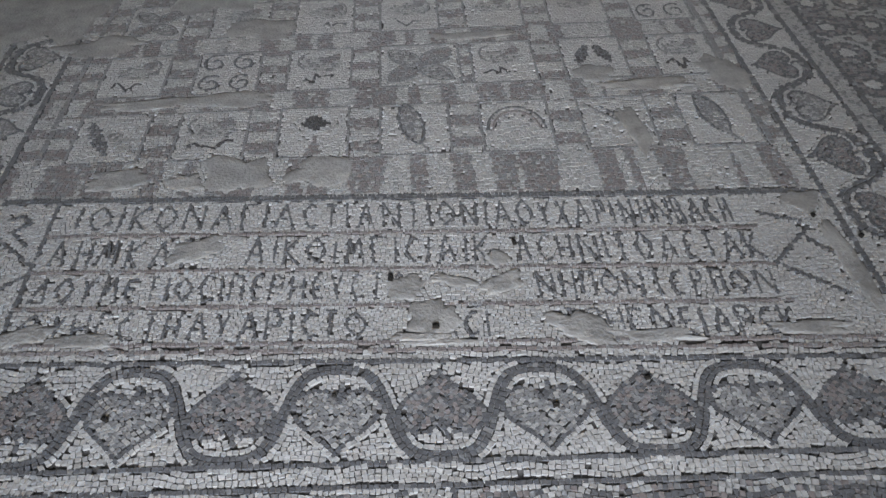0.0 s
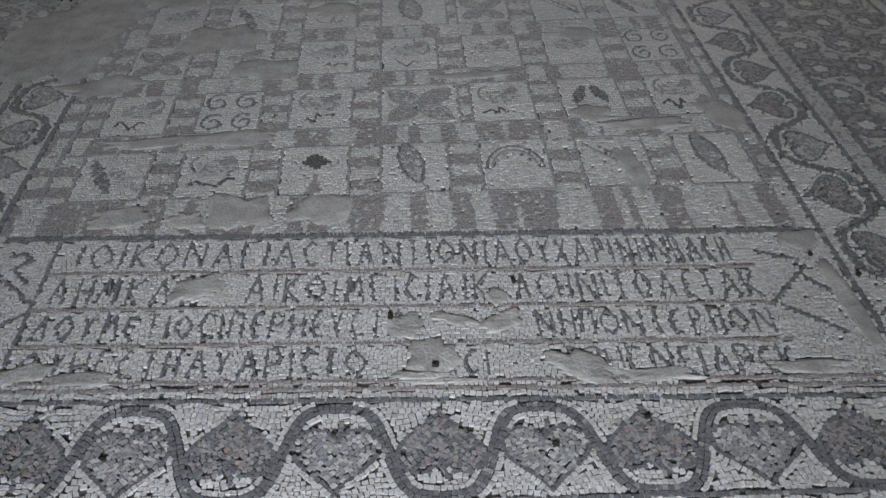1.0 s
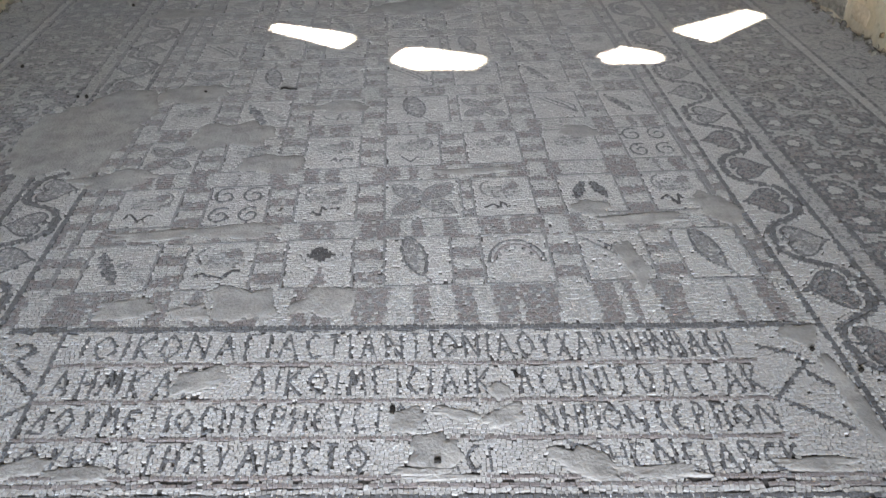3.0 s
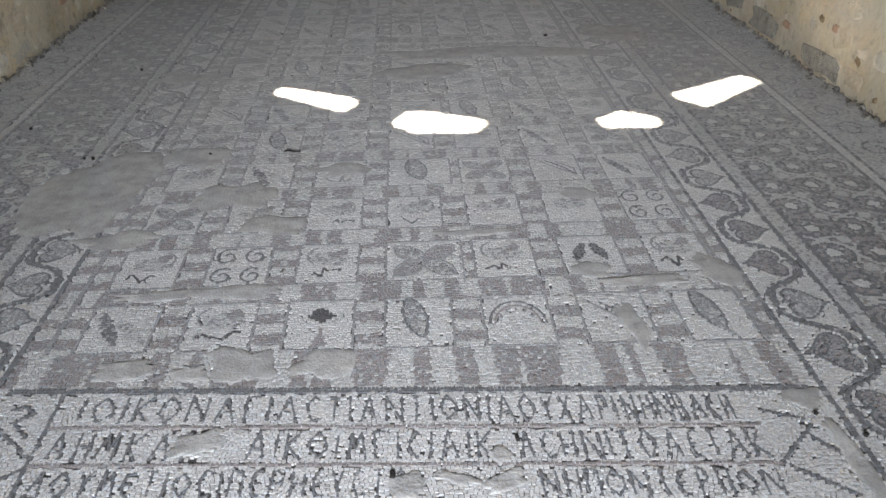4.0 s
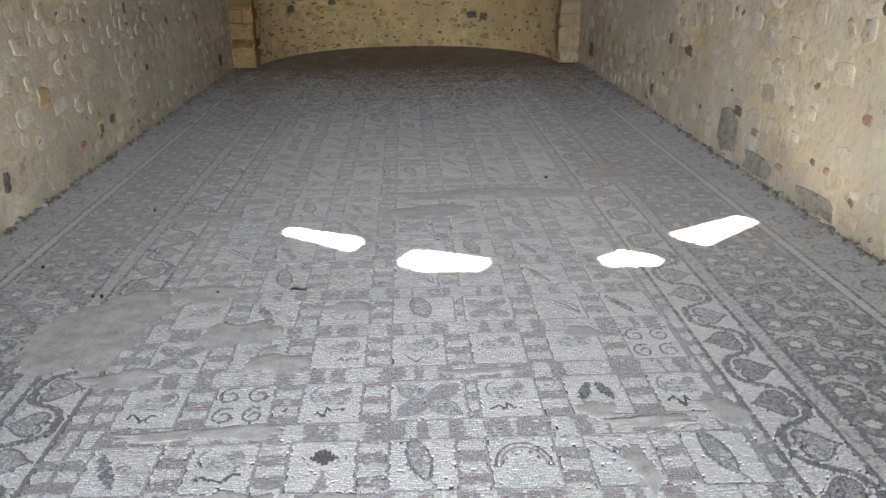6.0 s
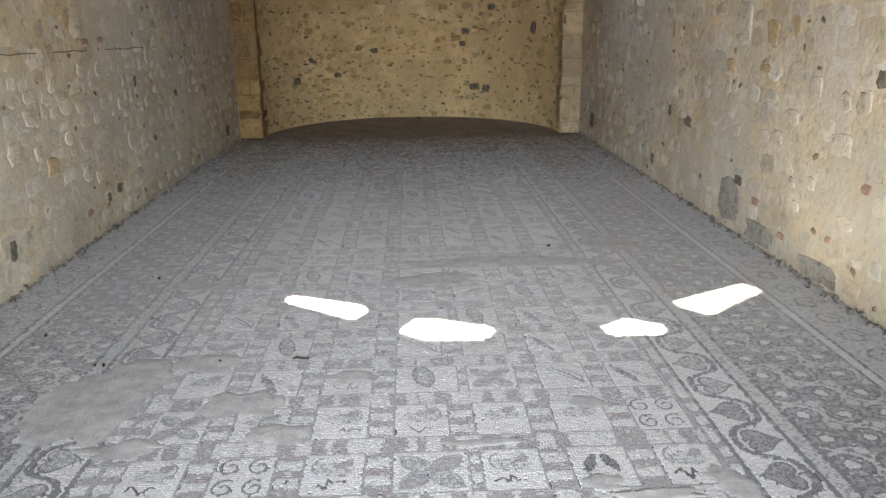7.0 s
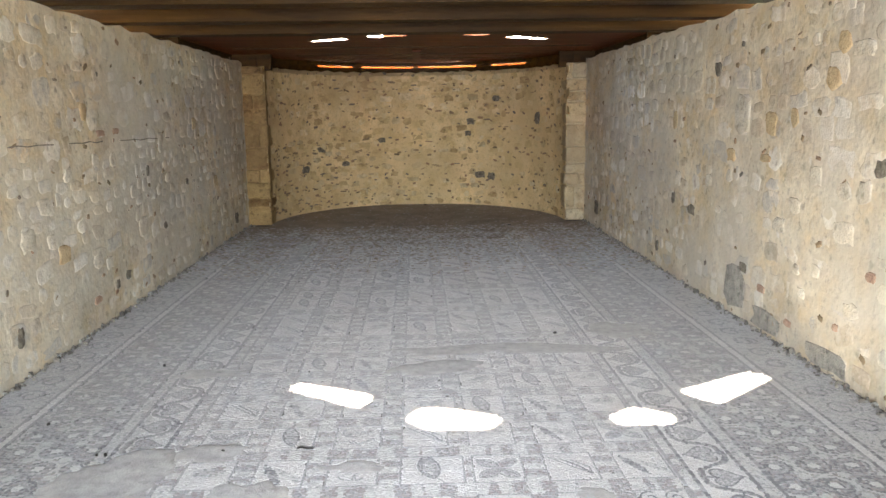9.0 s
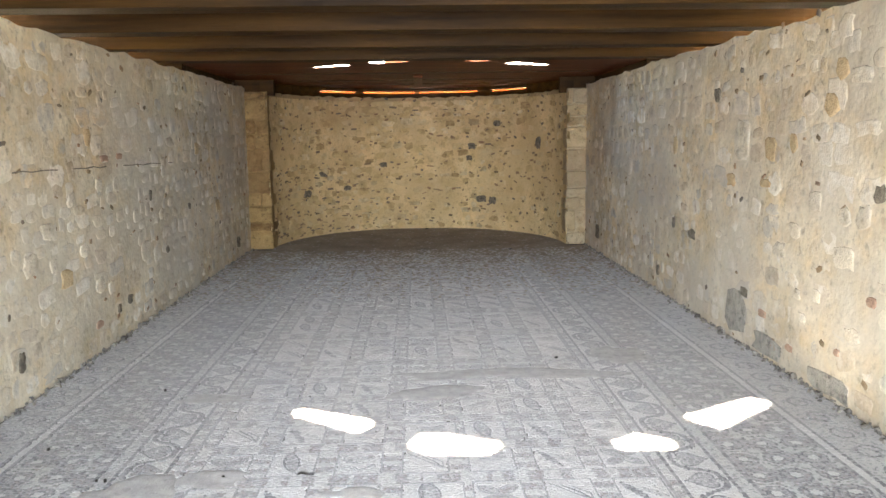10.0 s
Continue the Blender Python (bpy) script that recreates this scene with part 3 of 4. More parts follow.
def oval(cx, cy, a, b, turn=0.0, n=16, lens=False):
    c, s = math.cos(turn), math.sin(turn)
    out = []
    for i in range(n):
        t = 2 * math.pi * i / n
        x, y = a * math.cos(t), b * math.sin(t) * (abs(math.sin(t)) ** 0.5 if lens else 1)
        out.append((cx + c * x - s * y, cy + s * x + c * y))
    return out


def heart(cx, cy, size, turn):
    """The outline of an ivy leaf; at turn 0 its tip points to +v."""
    out = []
    for i in range(26):
        t = 2 * math.pi * i / 26
        x = 0.53 * math.sin(t) ** 3
        y = -(13 * math.cos(t) - 5 * math.cos(2 * t) - 2 * math.cos(3 * t) - math.cos(4 * t)) / 31
        c, s = math.cos(turn), math.sin(turn)
        out.append((cx + size * (c * x - s * y), cy + size * (s * x + c * y)))
    return out


def vine_border(along, mid, a0, a1, phase, period, reach, size):
    """A wavy stem with ivy leaves on both of its sides, along u or v."""
    to = (lambda p, q: (p, mid + q)) if along == "u" else (lambda p, q: (mid + q, p))
    who = owner("vine", label="dark grey winding vine stem of the border")
    n = int((a1 - a0) / 0.012)
    wave = lambda p: reach * math.tanh(2.0 * math.cos(2 * math.pi * (p - phase) / period)) / math.tanh(2.0)
    fine = 0.95 if along == "u" else 0.78
    stem = np.array([to(a0 + (a1 - a0) * i / n, wave(a0 + (a1 - a0) * i / n)) for i in range(n + 1)])
    stroke(who, stem, DARK, 2, fine)
    way = np.gradient(stem, axis=0)
    side = np.c_[-way[:, 1], way[:, 0]] / np.hypot(*way.T)[:, None]
    edging = owner("vine_edging", label="pale row of tesserae along the vine")
    grain = 0.0138 if along == "u" else 0.0130
    for o in (-1, 1):
        filler(edging, stem + side * o * 1.56 * grain * fine, WHITE, fine)
    k = math.ceil((a0 + 0.04 - phase) / (period / 2))
    while phase + k * period / 2 < a1 - 0.04:
        p = phase + k * period / 2
        up = 1 if k % 2 else -1               # the leaf's tip points away from the stem
        turn = {"u": 0 if up > 0 else math.pi, "v": -math.pi / 2 if up > 0 else math.pi / 2}[along]
        leaf = owner("ivy_leaf", label="heart-shaped ivy leaf of grey tesserae")
        tone = (RED if k % 2 else GREY) if along == "u" else rng.choice([GREY, GREY, RED])
        shape = heart(*to(p, up * 0.012), size, turn)
        fill(leaf, shape, lambda u, v, tone=tone: np.where(rng.random(len(u)) < 0.75, tone, rng.choice([GREY, GREY, DARK], len(u))))
        stroke(leaf, shape + shape[:1], DARK, 1, fine)
        for step in range(1, 8):
            inner = size * (1 - 1.8 * step * grain * fine / size)
            if inner > 0.02:
                ring = heart(*to(p, up * 0.012), inner, turn)
                filler(leaf, ring + ring[:1], (RED, DARK, GREY) if tone == RED else (GREY, TAN, GREY), fine * 0.9)
        ring = heart(*to(p, up * 0.012), size + 0.028 * fine, turn)
        filler(edging, ring + ring[:1], WHITE, fine)
        stem = [to(p + 0.012 * math.sin(i * 0.7), up * (-0.040 - 0.013 * i)) for i in range(4)]
        stroke(leaf, stem, DARK)
        k += 1


def line(pts, colour=DARK, rows=1, name="dividing_line"):
    stroke(owner(name), pts, colour, rows)


# lower border
vine_border("u", 1.047, -1.42, 1.42, 0.277, 0.470, 0.117, 0.186)
for v in (1.188, 0.918, 0.862):
    line([(-1.42, v), (1.42, v)])
line([(-1.2, 1.222), (1.2, 1.222)], RED)
# side borders
vine_border("v", 1.315, 1.28, 9.6, 2.42, 0.482, 0.085, 0.155)
vine_border("v", -1.360, 1.28, 9.6, 2.44, 0.482, 0.085, 0.155)
for u in (1.19, 1.435, 1.515, 2.04, 2.10, -1.24, -1.475, -1.555, -2.04, -2.10):
    line([(u, 0.95 if abs(u) > 1.4 else 1.24), (u, 10.2)])

# scale pattern of the outer fields
def scales(u, v):
    """Colours of the field of interlaced rings with pale cores and wavy pale outlines."""
    a, b = u / 0.176, v / 0.19
    i, j = np.round(a), np.round(b)
    d = np.hypot((a - i) * 0.176, (b - j) * 0.19)
    ci, cj = np.floor(a) + 0.5, np.floor(b) + 0.5
    e = np.hypot((a - ci) * 0.176, (b - cj) * 0.19)
    side = np.sign((a - i) + (b - j)) * np.where((i + j) % 2 == 0, 1, -1)
    dice = rng.random(len(u))
    out = np.where(dice < 0.36, GREY, np.where(dice < 0.64, DARK, np.where(dice < 0.96, RED, TAN)))
    out = np.where((d > 0.062) & (d < 0.078), DARK, out)
    out = np.where((d > 0.076) & (d < 0.093) & (side > 0), TAN, out)
    out = np.where(e < 0.027, TAN, out)
    out = np.where((d > 0.020) & (d < 0.036), DARK, out)
    return np.where(d < 0.026, WHITE, out)


for u0, u1 in ((1.522, 2.035), (-2.035, -1.562)):
    w = owner("scale_field", label="field of dark rings with pale cores")
    SHAPES.append((w, (u0, 0.9, u1, 10.2), lambda u, v: np.ones(len(u), bool), scales))
w = owner("scale_field", label="field of dark rings with pale cores")
SHAPES.append((w, (-2.03, FRONT, 2.03, 0.850), lambda u, v: np.ones(len(u), bool), scales))
for side in (-1, 1):
    for i in range(36):
        v = 0.9 + 0.25 * i
        w = owner("scroll")
        stroke(w, [(side * (2.25 + (0.085 - 0.004 * t) * math.cos(side * t * 0.55)), v + (0.1 - 0.005 * t) * math.sin(t * 0.55)) for t in range(15)], DARK)

# inscription
LINES = [1.785, 1.640, 1.498, 1.368, 1.240]
insc = owner("inscription_field", label="pale panel with a dark Greek inscription")
rect(insc, -1.19, 1.24, 1.10, 1.785, WHITE)
line([(-1.20, 1.792), (1.15, 1.792)], DARK, 2)
for v in LINES[1:4]:
    line([(-1.03, v), (0.95, v)], RED)
line([(-1.0, 1.246), (1.12, 1.246)], RED)
for pts in ([(-1.03, 1.785), (-1.03, 1.26)], [(-1.03, 1.52), (-1.19, 1.66)], [(-1.03, 1.49), (-1.20, 1.36)],
            [(-1.16, 1.71), (-1.12, 1.73), (-1.09, 1.70), (-1.13, 1.66), (-1.07, 1.60)],
            [(0.95, 1.50), (1.09, 1.64)], [(0.95, 1.50), (1.10, 1.385)], [(1.06, 1.61), (1.09, 1.56), (1.12, 1.54)], [(0.97, 1.70), (1.08, 1.66)]):
    line(pts)
GLYPHS = {"Α": "04 28 44,16 36", "Β": "00 08 38 46 34 04,34 43 41 30 00", "Γ": "00 08 48", "Δ": "00 28 40 00", "Ε": "48 17 04 11 40,04 34", "Η": "00 08,40 48,04 44",
          "Ι": "20 28", "Κ": "00 08,48 04 40", "Λ": "00 28 40", "Μ": "00 18 23 38 40", "Ν": "00 08 40 48", "Ο": "20 03 05 28 45 43 20", "Π": "00 08 48 40",
          "Ρ": "00 08 38 46 34 04", "C": "47 28 05 03 20 41", "Τ": "20 28,08 48", "Υ": "20 24 08,24 48", "Χ": "00 48,08 40"}
GLYPHS["Α"] = "00 28 40,13 33"
# each line: letters, where it begins and ends, how much its letters crowd towards the end
TEXT = [("ΙΟΙΚΟΝΑΓΙΑCΤΙΑΝΤΙΟΝΙΑΟΥΧΑΡΙΝΗΝΒΑΚΗ", -0.975, 0.90, 0.30), ("ΑΗΜΚΑΤ  ΑΙΚΟΙΜΓΙCΙΑΙΚ ΛCΗΝΙΤΟΑΕΤΑΚ", -1.01, 0.94, 0.10),
        ("ΔΟΥΜΕΤΙΟCΙΠΕΡΗΕΥCΤΟ      ΝΗΠΟΝΤΕΡΠΟΝ", -1.01, 0.93, 0.0), ("ΟΥΗΓCΤΗΑΥΑΡΙCΤΟ   ΗCΙ   ΤΡΗΓΝΕΙΑΡCΚ", -1.0, 0.94, 0.05)]
for row, (text, u0, u1, crowd) in enumerate(TEXT):
    v1, v0 = LINES[row] - 0.022, LINES[row + 1] + 0.020
    wide = [0.5 if c == "Ι" else 1.15 if c in "ΟΜΝΑΔ" else 0.95 for c in text]
    at, unit = 0.0, 1 / sum(wide)
    place = lambda f: u0 + (u1 - u0) * ((1 + crowd) * f - crowd * f * f)
    for c, w in zip(text, wide):
        if c != " ":
            ob = owner("letter", label="dark letter of small tesserae")
            for s in GLYPHS[c].split(","):
                stroke(ob, [(place(at + unit * (w * 0.5 + (int(p[0]) - 2) / 4 * max(0.0, w - 0.42))) + rng.normal(0, 0.0025), v0 + (v1 - v0) * int(p[1]) / 8 + rng.normal(0, 0.003)) for p in s.split()], DARK, 1, 0.62)
        at += unit * w

# grid of figured panels with striped bands between them
COLS = [(-1.078 + 0.3275 * i, -0.853 + 0.3275 * i) for i in range(7)]
ROWS = [(1.995 + 0.388 * k, 2.27 + 0.388 * k) for k in range(9)] + [(5.50 + 0.83 * k, 6.16 + 0.83 * k) for k in range(5)]
carpet = owner("striped_band", label="bands of alternating pale and reddish tesserae")


def stripes(u, v):
    """Colours between the panels: short bars across the upright bands, blocks along the level ones."""
    level = np.ones(len(u), bool)
    for a, b in ROWS:
        level &= ~((v > a) & (v < b))
    bars = np.where(level, np.floor((u + 5 + 0.035 * np.sin(u * 13 + v * 2)) / 0.085), np.floor((v + 0.02) / 0.060)).astype(int)
    odd = (bars * 7 + np.floor(u / 0.33 * level).astype(int)) % 2 == 0
    dice = rng.random(len(u))
    dark = np.where(dice < 0.50, RED, np.where(dice < 0.92, GREY, TAN))
    pale = np.where(dice < 0.55, WHITE, TAN)
    return np.where(odd, dark, pale)


SHAPES.append((carpet, (-1.235, 1.81, 1.185, 9.62), lambda u, v: np.ones(len(u), bool), stripes))
TONES = lambda a, b: (lambda u, v: np.where(rng.random(len(u)) < 0.7, a, b))


def motif(kind, who, cx, cy, w, h):
    q = owner("motif", who)
    draw = lambda pts, colour: stroke(q, pts, colour, 1, 0.68)
    if kind == "quatrefoil":
        for i, t in enumerate((0.75, 2.39, 3.9, 5.5)):
            leaf = oval(cx + 0.27 * w * math.cos(t), cy + 0.27 * h * math.sin(t), 0.27 * w, 0.15 * w, t, lens=True)
            fill(q, leaf, TONES(GREY, TAN) if i % 2 else TONES(GREY, RED))
            draw(leaf + leaf[:1], GREY)
    elif kind == "leaves":
        fill(q, oval(cx - 0.16 * w, cy, 0.43 * h, 0.10 * w, 2.0, lens=True), TONES(DARK, GREY))
        fill(q, oval(cx + 0.2 * w, cy - 0.02, 0.36 * h, 0.09 * w, 2.3, lens=True), TONES(TAN, GREY))
    elif kind == "spirals":
        for sx in (-1, 1):
            for sy in (-1, 1):
                draw([(cx + sx * 0.24 * w + (0.215 - 0.010 * t) * w * math.cos(t * 0.5 + 1), cy + sy * 0.25 * h + (0.215 - 0.010 * t) * h * math.sin(t * 0.5 + 1)) for t in range(17)], DARK)
    elif kind == "mandorla":
        leaf = oval(cx - 0.05 * w, cy + 0.1 * h, 0.42 * h, 0.17 * w, 1.75, lens=True)
        fill(q, leaf, TONES(GREY, TAN))
        draw(leaf + leaf[:1], DARK)
        draw([(cx + 0.05 * w, cy - 0.25 * h), (cx + 0.18 * w, cy - 0.46 * h)], GREY)
    elif kind == "arch":
        for k in (0.34, 0.42):
            draw([(cx + k * w * math.cos(t * 0.26), cy - 0.1 * h + k * h * 1.1 * math.sin(t * 0.26)) for t in range(13)], DARK if k > 0.4 else RED)
        for t in range(2, 12, 2):
            draw([(cx + r * w * math.cos(t * 0.26), cy - 0.1 * h + r * h * 1.1 * math.sin(t * 0.26)) for r in (0.30, 0.24)], GREY)
    elif kind == "diamond":
        fill(q, [(cx - 0.22 * w, cy + 0.15 * h), (cx + 0.02 * w, cy + 0.02 * h), (cx + 0.24 * w, cy + 0.18 * h), (cx, cy + 0.36 * h)], BLACK)
        draw([(cx - 0.32 * w, cy + 0.18 * h), (cx - 0.18 * w, cy - 0.02 * h), (cx + 0.2 * w, cy + 0.02 * h), (cx + 0.32 * w, cy + 0.2 * h)], TAN)
        fill(q, [(cx - 0.1 * w, cy - 0.45 * h), (cx + 0.14 * w, cy - 0.45 * h), (cx + 0.03 * w, cy - 0.1 * h)], TONES(RED, GREY))
    elif kind == "pair":
        for s in (-1, 1):
            fill(q, oval(cx + s * 0.17 * w, cy + 0.08 * h, 0.26 * h, 0.10 * w, 1.57 + s * 0.35, lens=True), TONES(DARK, BLACK))
        draw([(cx + 0.25 * w * math.cos(t * 0.4 + 3.3), cy - 0.1 * h + 0.2 * h * math.sin(t * 0.4 + 3.3)) for t in range(7)], GREY)
    elif kind == "streaks":
        for i in range(3):
            draw([(cx - 0.4 * w + 0.05 * i, cy + 0.38 * h - 0.02 * i), (cx + 0.02 * w + 0.04 * i, cy - 0.02 * h * i), (cx + 0.38 * w, cy - 0.3 * h)], DARK if i == 1 else GREY)
    else:                                  # a low rounded form on thin lines
        fill(q, oval(cx + 0.02 * w, cy + 0.12 * h, 0.34 * w, 0.17 * h, rng.uniform(-0.4, 0.4)), TONES(TAN, GREY))
        fill(q, oval(cx + 0.18 * w, cy + 0.26 * h, 0.14 * w, 0.09 * h, 0.9), TONES(GREY, RED))
        flip = 1 if rng.random() < 0.5 else -1
        if cy < 2.9 or rng.random() < 0.4:
            foot = ((-0.34, -0.22), (-0.26, -0.08), (-0.18, -0.26), (-0.04, -0.30), (0.06, -0.16), (0.10, -0.32), (0.22, -0.24), (0.36, -0.30))
            a, b = (0, 8) if cy < 2.3 else rng.choice([(0, 6), (2, 8), (1, 7), (0, 8), (3, 8)])
            draw([(cx + flip * (x + rng.normal(0, 0.03)) * w, cy + (0.6 * y - 0.08 + rng.normal(0, 0.05)) * h) for x, y in foot[a:b]], BLACK if cy < 2.6 else DARK if cy < 3 else GREY)
            draw([(cx + flip * (0.2 + 0.16 * math.cos(t)) * w, cy + (0.2 + 0.2 * math.sin(t)) * h) for t in (-1.2, -0.5, 0.2, 0.9, 1.6)], GREY)


KINDS = [["leaves", "figure", "diamond", "mandorla", "arch", "streaks", "mandorla"],
         ["figure", "spirals", "figure", "quatrefoil", "figure", "pair", "figure"],
         ["quatrefoil", "figure", "figure", "figure", "figure", "figure", "spirals"]]
POOL = ["quatrefoil", "figure", "leaves", "streaks", "figure", "mandorla"]
for k, (v0, v1) in enumerate(ROWS):
    for i, (u0, u1) in enumerate(COLS):
        if k < 9 and i == 3 and k % 2:
            u1 += 0.06
        who = owner("figured_panel", label="square pale panel framed by dark tesserae")
        rect(who, u0, v0, u1, v1, TONES(WHITE, WHITE) if rng.random() < 0.8 else TONES(WHITE, TAN))
        stroke(who, [(u0, v0), (u1, v0), (u1, v1), (u0, v1), (u0, v0)], GREY, 1, 0.75)
        kind = KINDS[k][i] if k < 3 else POOL[int(rng.integers(6))]
        if k < 9:
            motif(kind, who, (u0 + u1) / 2, (v0 + v1) / 2, u1 - u0, v1 - v0)
        else:
            motif(kind, who, (u0 + u1) / 2, v0 + 0.2, u1 - u0, 0.3)
            motif(POOL[int(rng.integers(6))], who, (u0 + u1) / 2, v0 + 0.48, u1 - u0, 0.3)
for u in (-1.16, 1.13):
    line([(u, 1.99), (u, 9.6)], GREY)
# bands before the apse
for v in (9.66, 9.74, 10.2, 10.28):
    line([(-2.1, v), (2.1, v)], DARK, 1)
for i in range(26):
    w = owner("diamond")
    fill(w, oval(-2.0 + 0.16 * i, 10.95, 0.06, 0.09, 0, 4), DARK)
SHAPES.append((owner("apse_field", label="worn brown-grey paving in the apse"), (-2.4, 11.1, 2.45, 13.8), lambda u, v: np.ones(len(u), bool), lambda u, v: np.where(rng.random(len(u)) < 0.12, TAN, EARTH)))

# lost areas filled with smooth grey mortar: u, v, half width, half length, turn
PATCHES = [(-1.37, 3.16, 0.27, 0.36, -0.2), (-0.53, 1.93, 0.10, 0.105, 0), (-0.27, 1.925, 0.095, 0.06, 0.2), (-0.90, 1.90, 0.10, 0.05, 0.1), (-0.68, 1.88, 0.05, 0.05, 0),
           (-0.86, 2.335, 0.19, 0.034, 0.06), (-0.60, 2.345, 0.14, 0.045, 0), (0.72, 2.10, 0.033, 0.13, 0.12), (0.83, 2.335, 0.16, 0.032, 0), (1.10, 2.40, 0.075, 0.11, 0.5),
           (0.66, 2.42, 0.065, 0.05, 0), (-0.74, 3.10, 0.15, 0.13, 0.2), (0.73, 3.03, 0.075, 0.055, 0), (-1.14, 2.75, 0.16, 0.06, 0.2), (-0.55, 2.83, 0.13, 0.08, 0),
           (-0.60, 1.585, 0.085, 0.038, 0.5), (-0.03, 1.43, 0.045, 0.045, 0), (0.04, 1.325, 0.065, 0.06, 0.3), (0.215, 1.435, 0.06, 0.032, 0.5), (0.22, 1.535, 0.03, 0.035, 0.8), (0.09, 1.452, 0.06, 0.02, -0.2),
           (0.40, 1.285, 0.10, 0.04, -0.4), (0.57, 1.262, 0.12, 0.022, 0), (0.0, 1.262, 0.07, 0.014, 0), (-0.98, 1.28, 0.08, 0.03, 0.4), (-0.83, 1.262, 0.08, 0.022, 0), (0.96, 1.28, 0.10, 0.022, 0),
           (1.145, 1.50, 0.026, 0.20, 0.05), (1.12, 1.75, 0.05, 0.05, 0), (0.06, 1.245, 0.10, 0.010, 0), (0.30, 5.12, 0.50, 0.11, 0.1), (0.95, 5.10, 0.38, 0.12, -0.1), (1.45, 5.5, 0.24, 0.22, 0.5),
           (-1.30, 4.72, 0.25, 0.09, 0), (0.1, 4.75, 0.3, 0.1, 0.2), (-0.3, 3.35, 0.16, 0.05, 0), (0.25, 2.72, 0.16, 0.028, 0), (-1.0, 3.55, 0.16, 0.1, 0)]


def patch_outline(u, v, a, b, turn, seed):
    c, s = math.cos(turn), math.sin(turn)
    out = []
    n = 40
    for i in range(n):
        t = 2 * math.pi * i / n
        k = 1 + 0.50 * noise.noise((math.cos(t) * 1.5, math.sin(t) * 1.5, seed * 7.3)) + 0.24 * noise.noise((math.cos(t) * 4, math.sin(t) * 4, seed * 3.1))
        x, y = a * k * math.copysign(abs(math.cos(t)) ** 0.8, math.cos(t)), b * k * math.copysign(abs(math.sin(t)) ** 0.8, math.sin(t))
        out.append((u + c * x - s * y, v + s * x + c * y))
    return out


# the tesserae of the ground, row by row
us, vs, ls, ws = [], [], [], []
v = FRONT
while v < BACK:
    s = float(size_of(v))
    if v < 11.3:
        ends = (LEFT + 0.02, RIGHT - 0.02)
    else:
        k = max(0.0, 1 - ((v - APSE[1]) / APSE[3]) ** 2) ** 0.5
        ends = (APSE[0] - APSE[2] * k, APSE[0] + APSE[2] * k)
    n = max(1, int((ends[1] - ends[0]) / s))
    step = rng.uniform(0.78, 1.22, n)
    edge = ends[0] + (ends[1] - ends[0]) * np.r_[0, np.cumsum(step)] / step.sum()
    us.append((edge[1:] + edge[:-1]) / 2)
    ls.append((edge[1:] - edge[:-1]) / 2)
    vs.append(v + 0.16 * s * np.sin(us[-1] * 9 + v * 40) + rng.normal(0, 0.05 * s, n))
    ws.append(np.full(n, s / 2))
    v += s
U, V, L, W = (np.concatenate(a) for a in (us, vs, ls, ws))
# the setting wanders: rows bend, tighten and spread
p1, p2, p3 = U * 23 + V * 17, U * 41 - V * 29 + 1.3, V * 27 + U * 9
A = rng.normal(0, 0.08, len(U)) + 0.0065 * 23 * np.cos(p1) + 0.0042 * 41 * np.cos(p2)
W = W * (1 + 0.0065 * 17 * np.cos(p1) - 0.0042 * 29 * np.cos(p2)) * rng.uniform(0.90, 1.06, len(U))
L = L * (1 + 0.005 * 9 * np.cos(p3))
U, V = U + 0.005 * np.sin(p3), V + 0.0065 * np.sin(p1) + 0.0042 * np.sin(p2)
WHO, COL = np.full(len(U), GROUND), np.where(rng.random(len(U)) < 0.93, WHITE, TAN)
margin = (np.abs(U) > 2.1) | ((np.abs(U) > 1.43) & (np.abs(U) < 1.56) & (V > 1.3))
COL[margin] = np.where(rng.random(int(margin.sum())) < 0.75, TAN, GREY)
for who, (u0, v0, u1, v1), test, colour in SHAPES:
    i = np.nonzero((U >= u0) & (U <= u1) & (V >= v0) & (V <= v1))[0]
    i = i[test(U[i], V[i])]
    WHO[i] = who
    COL[i] = colour if isinstance(colour, int) else colour(U[i], V[i])

COL[rng.random(len(U)) < np.interp(V, [7.5, 11.0], [0.0, 0.8])] = EARTH

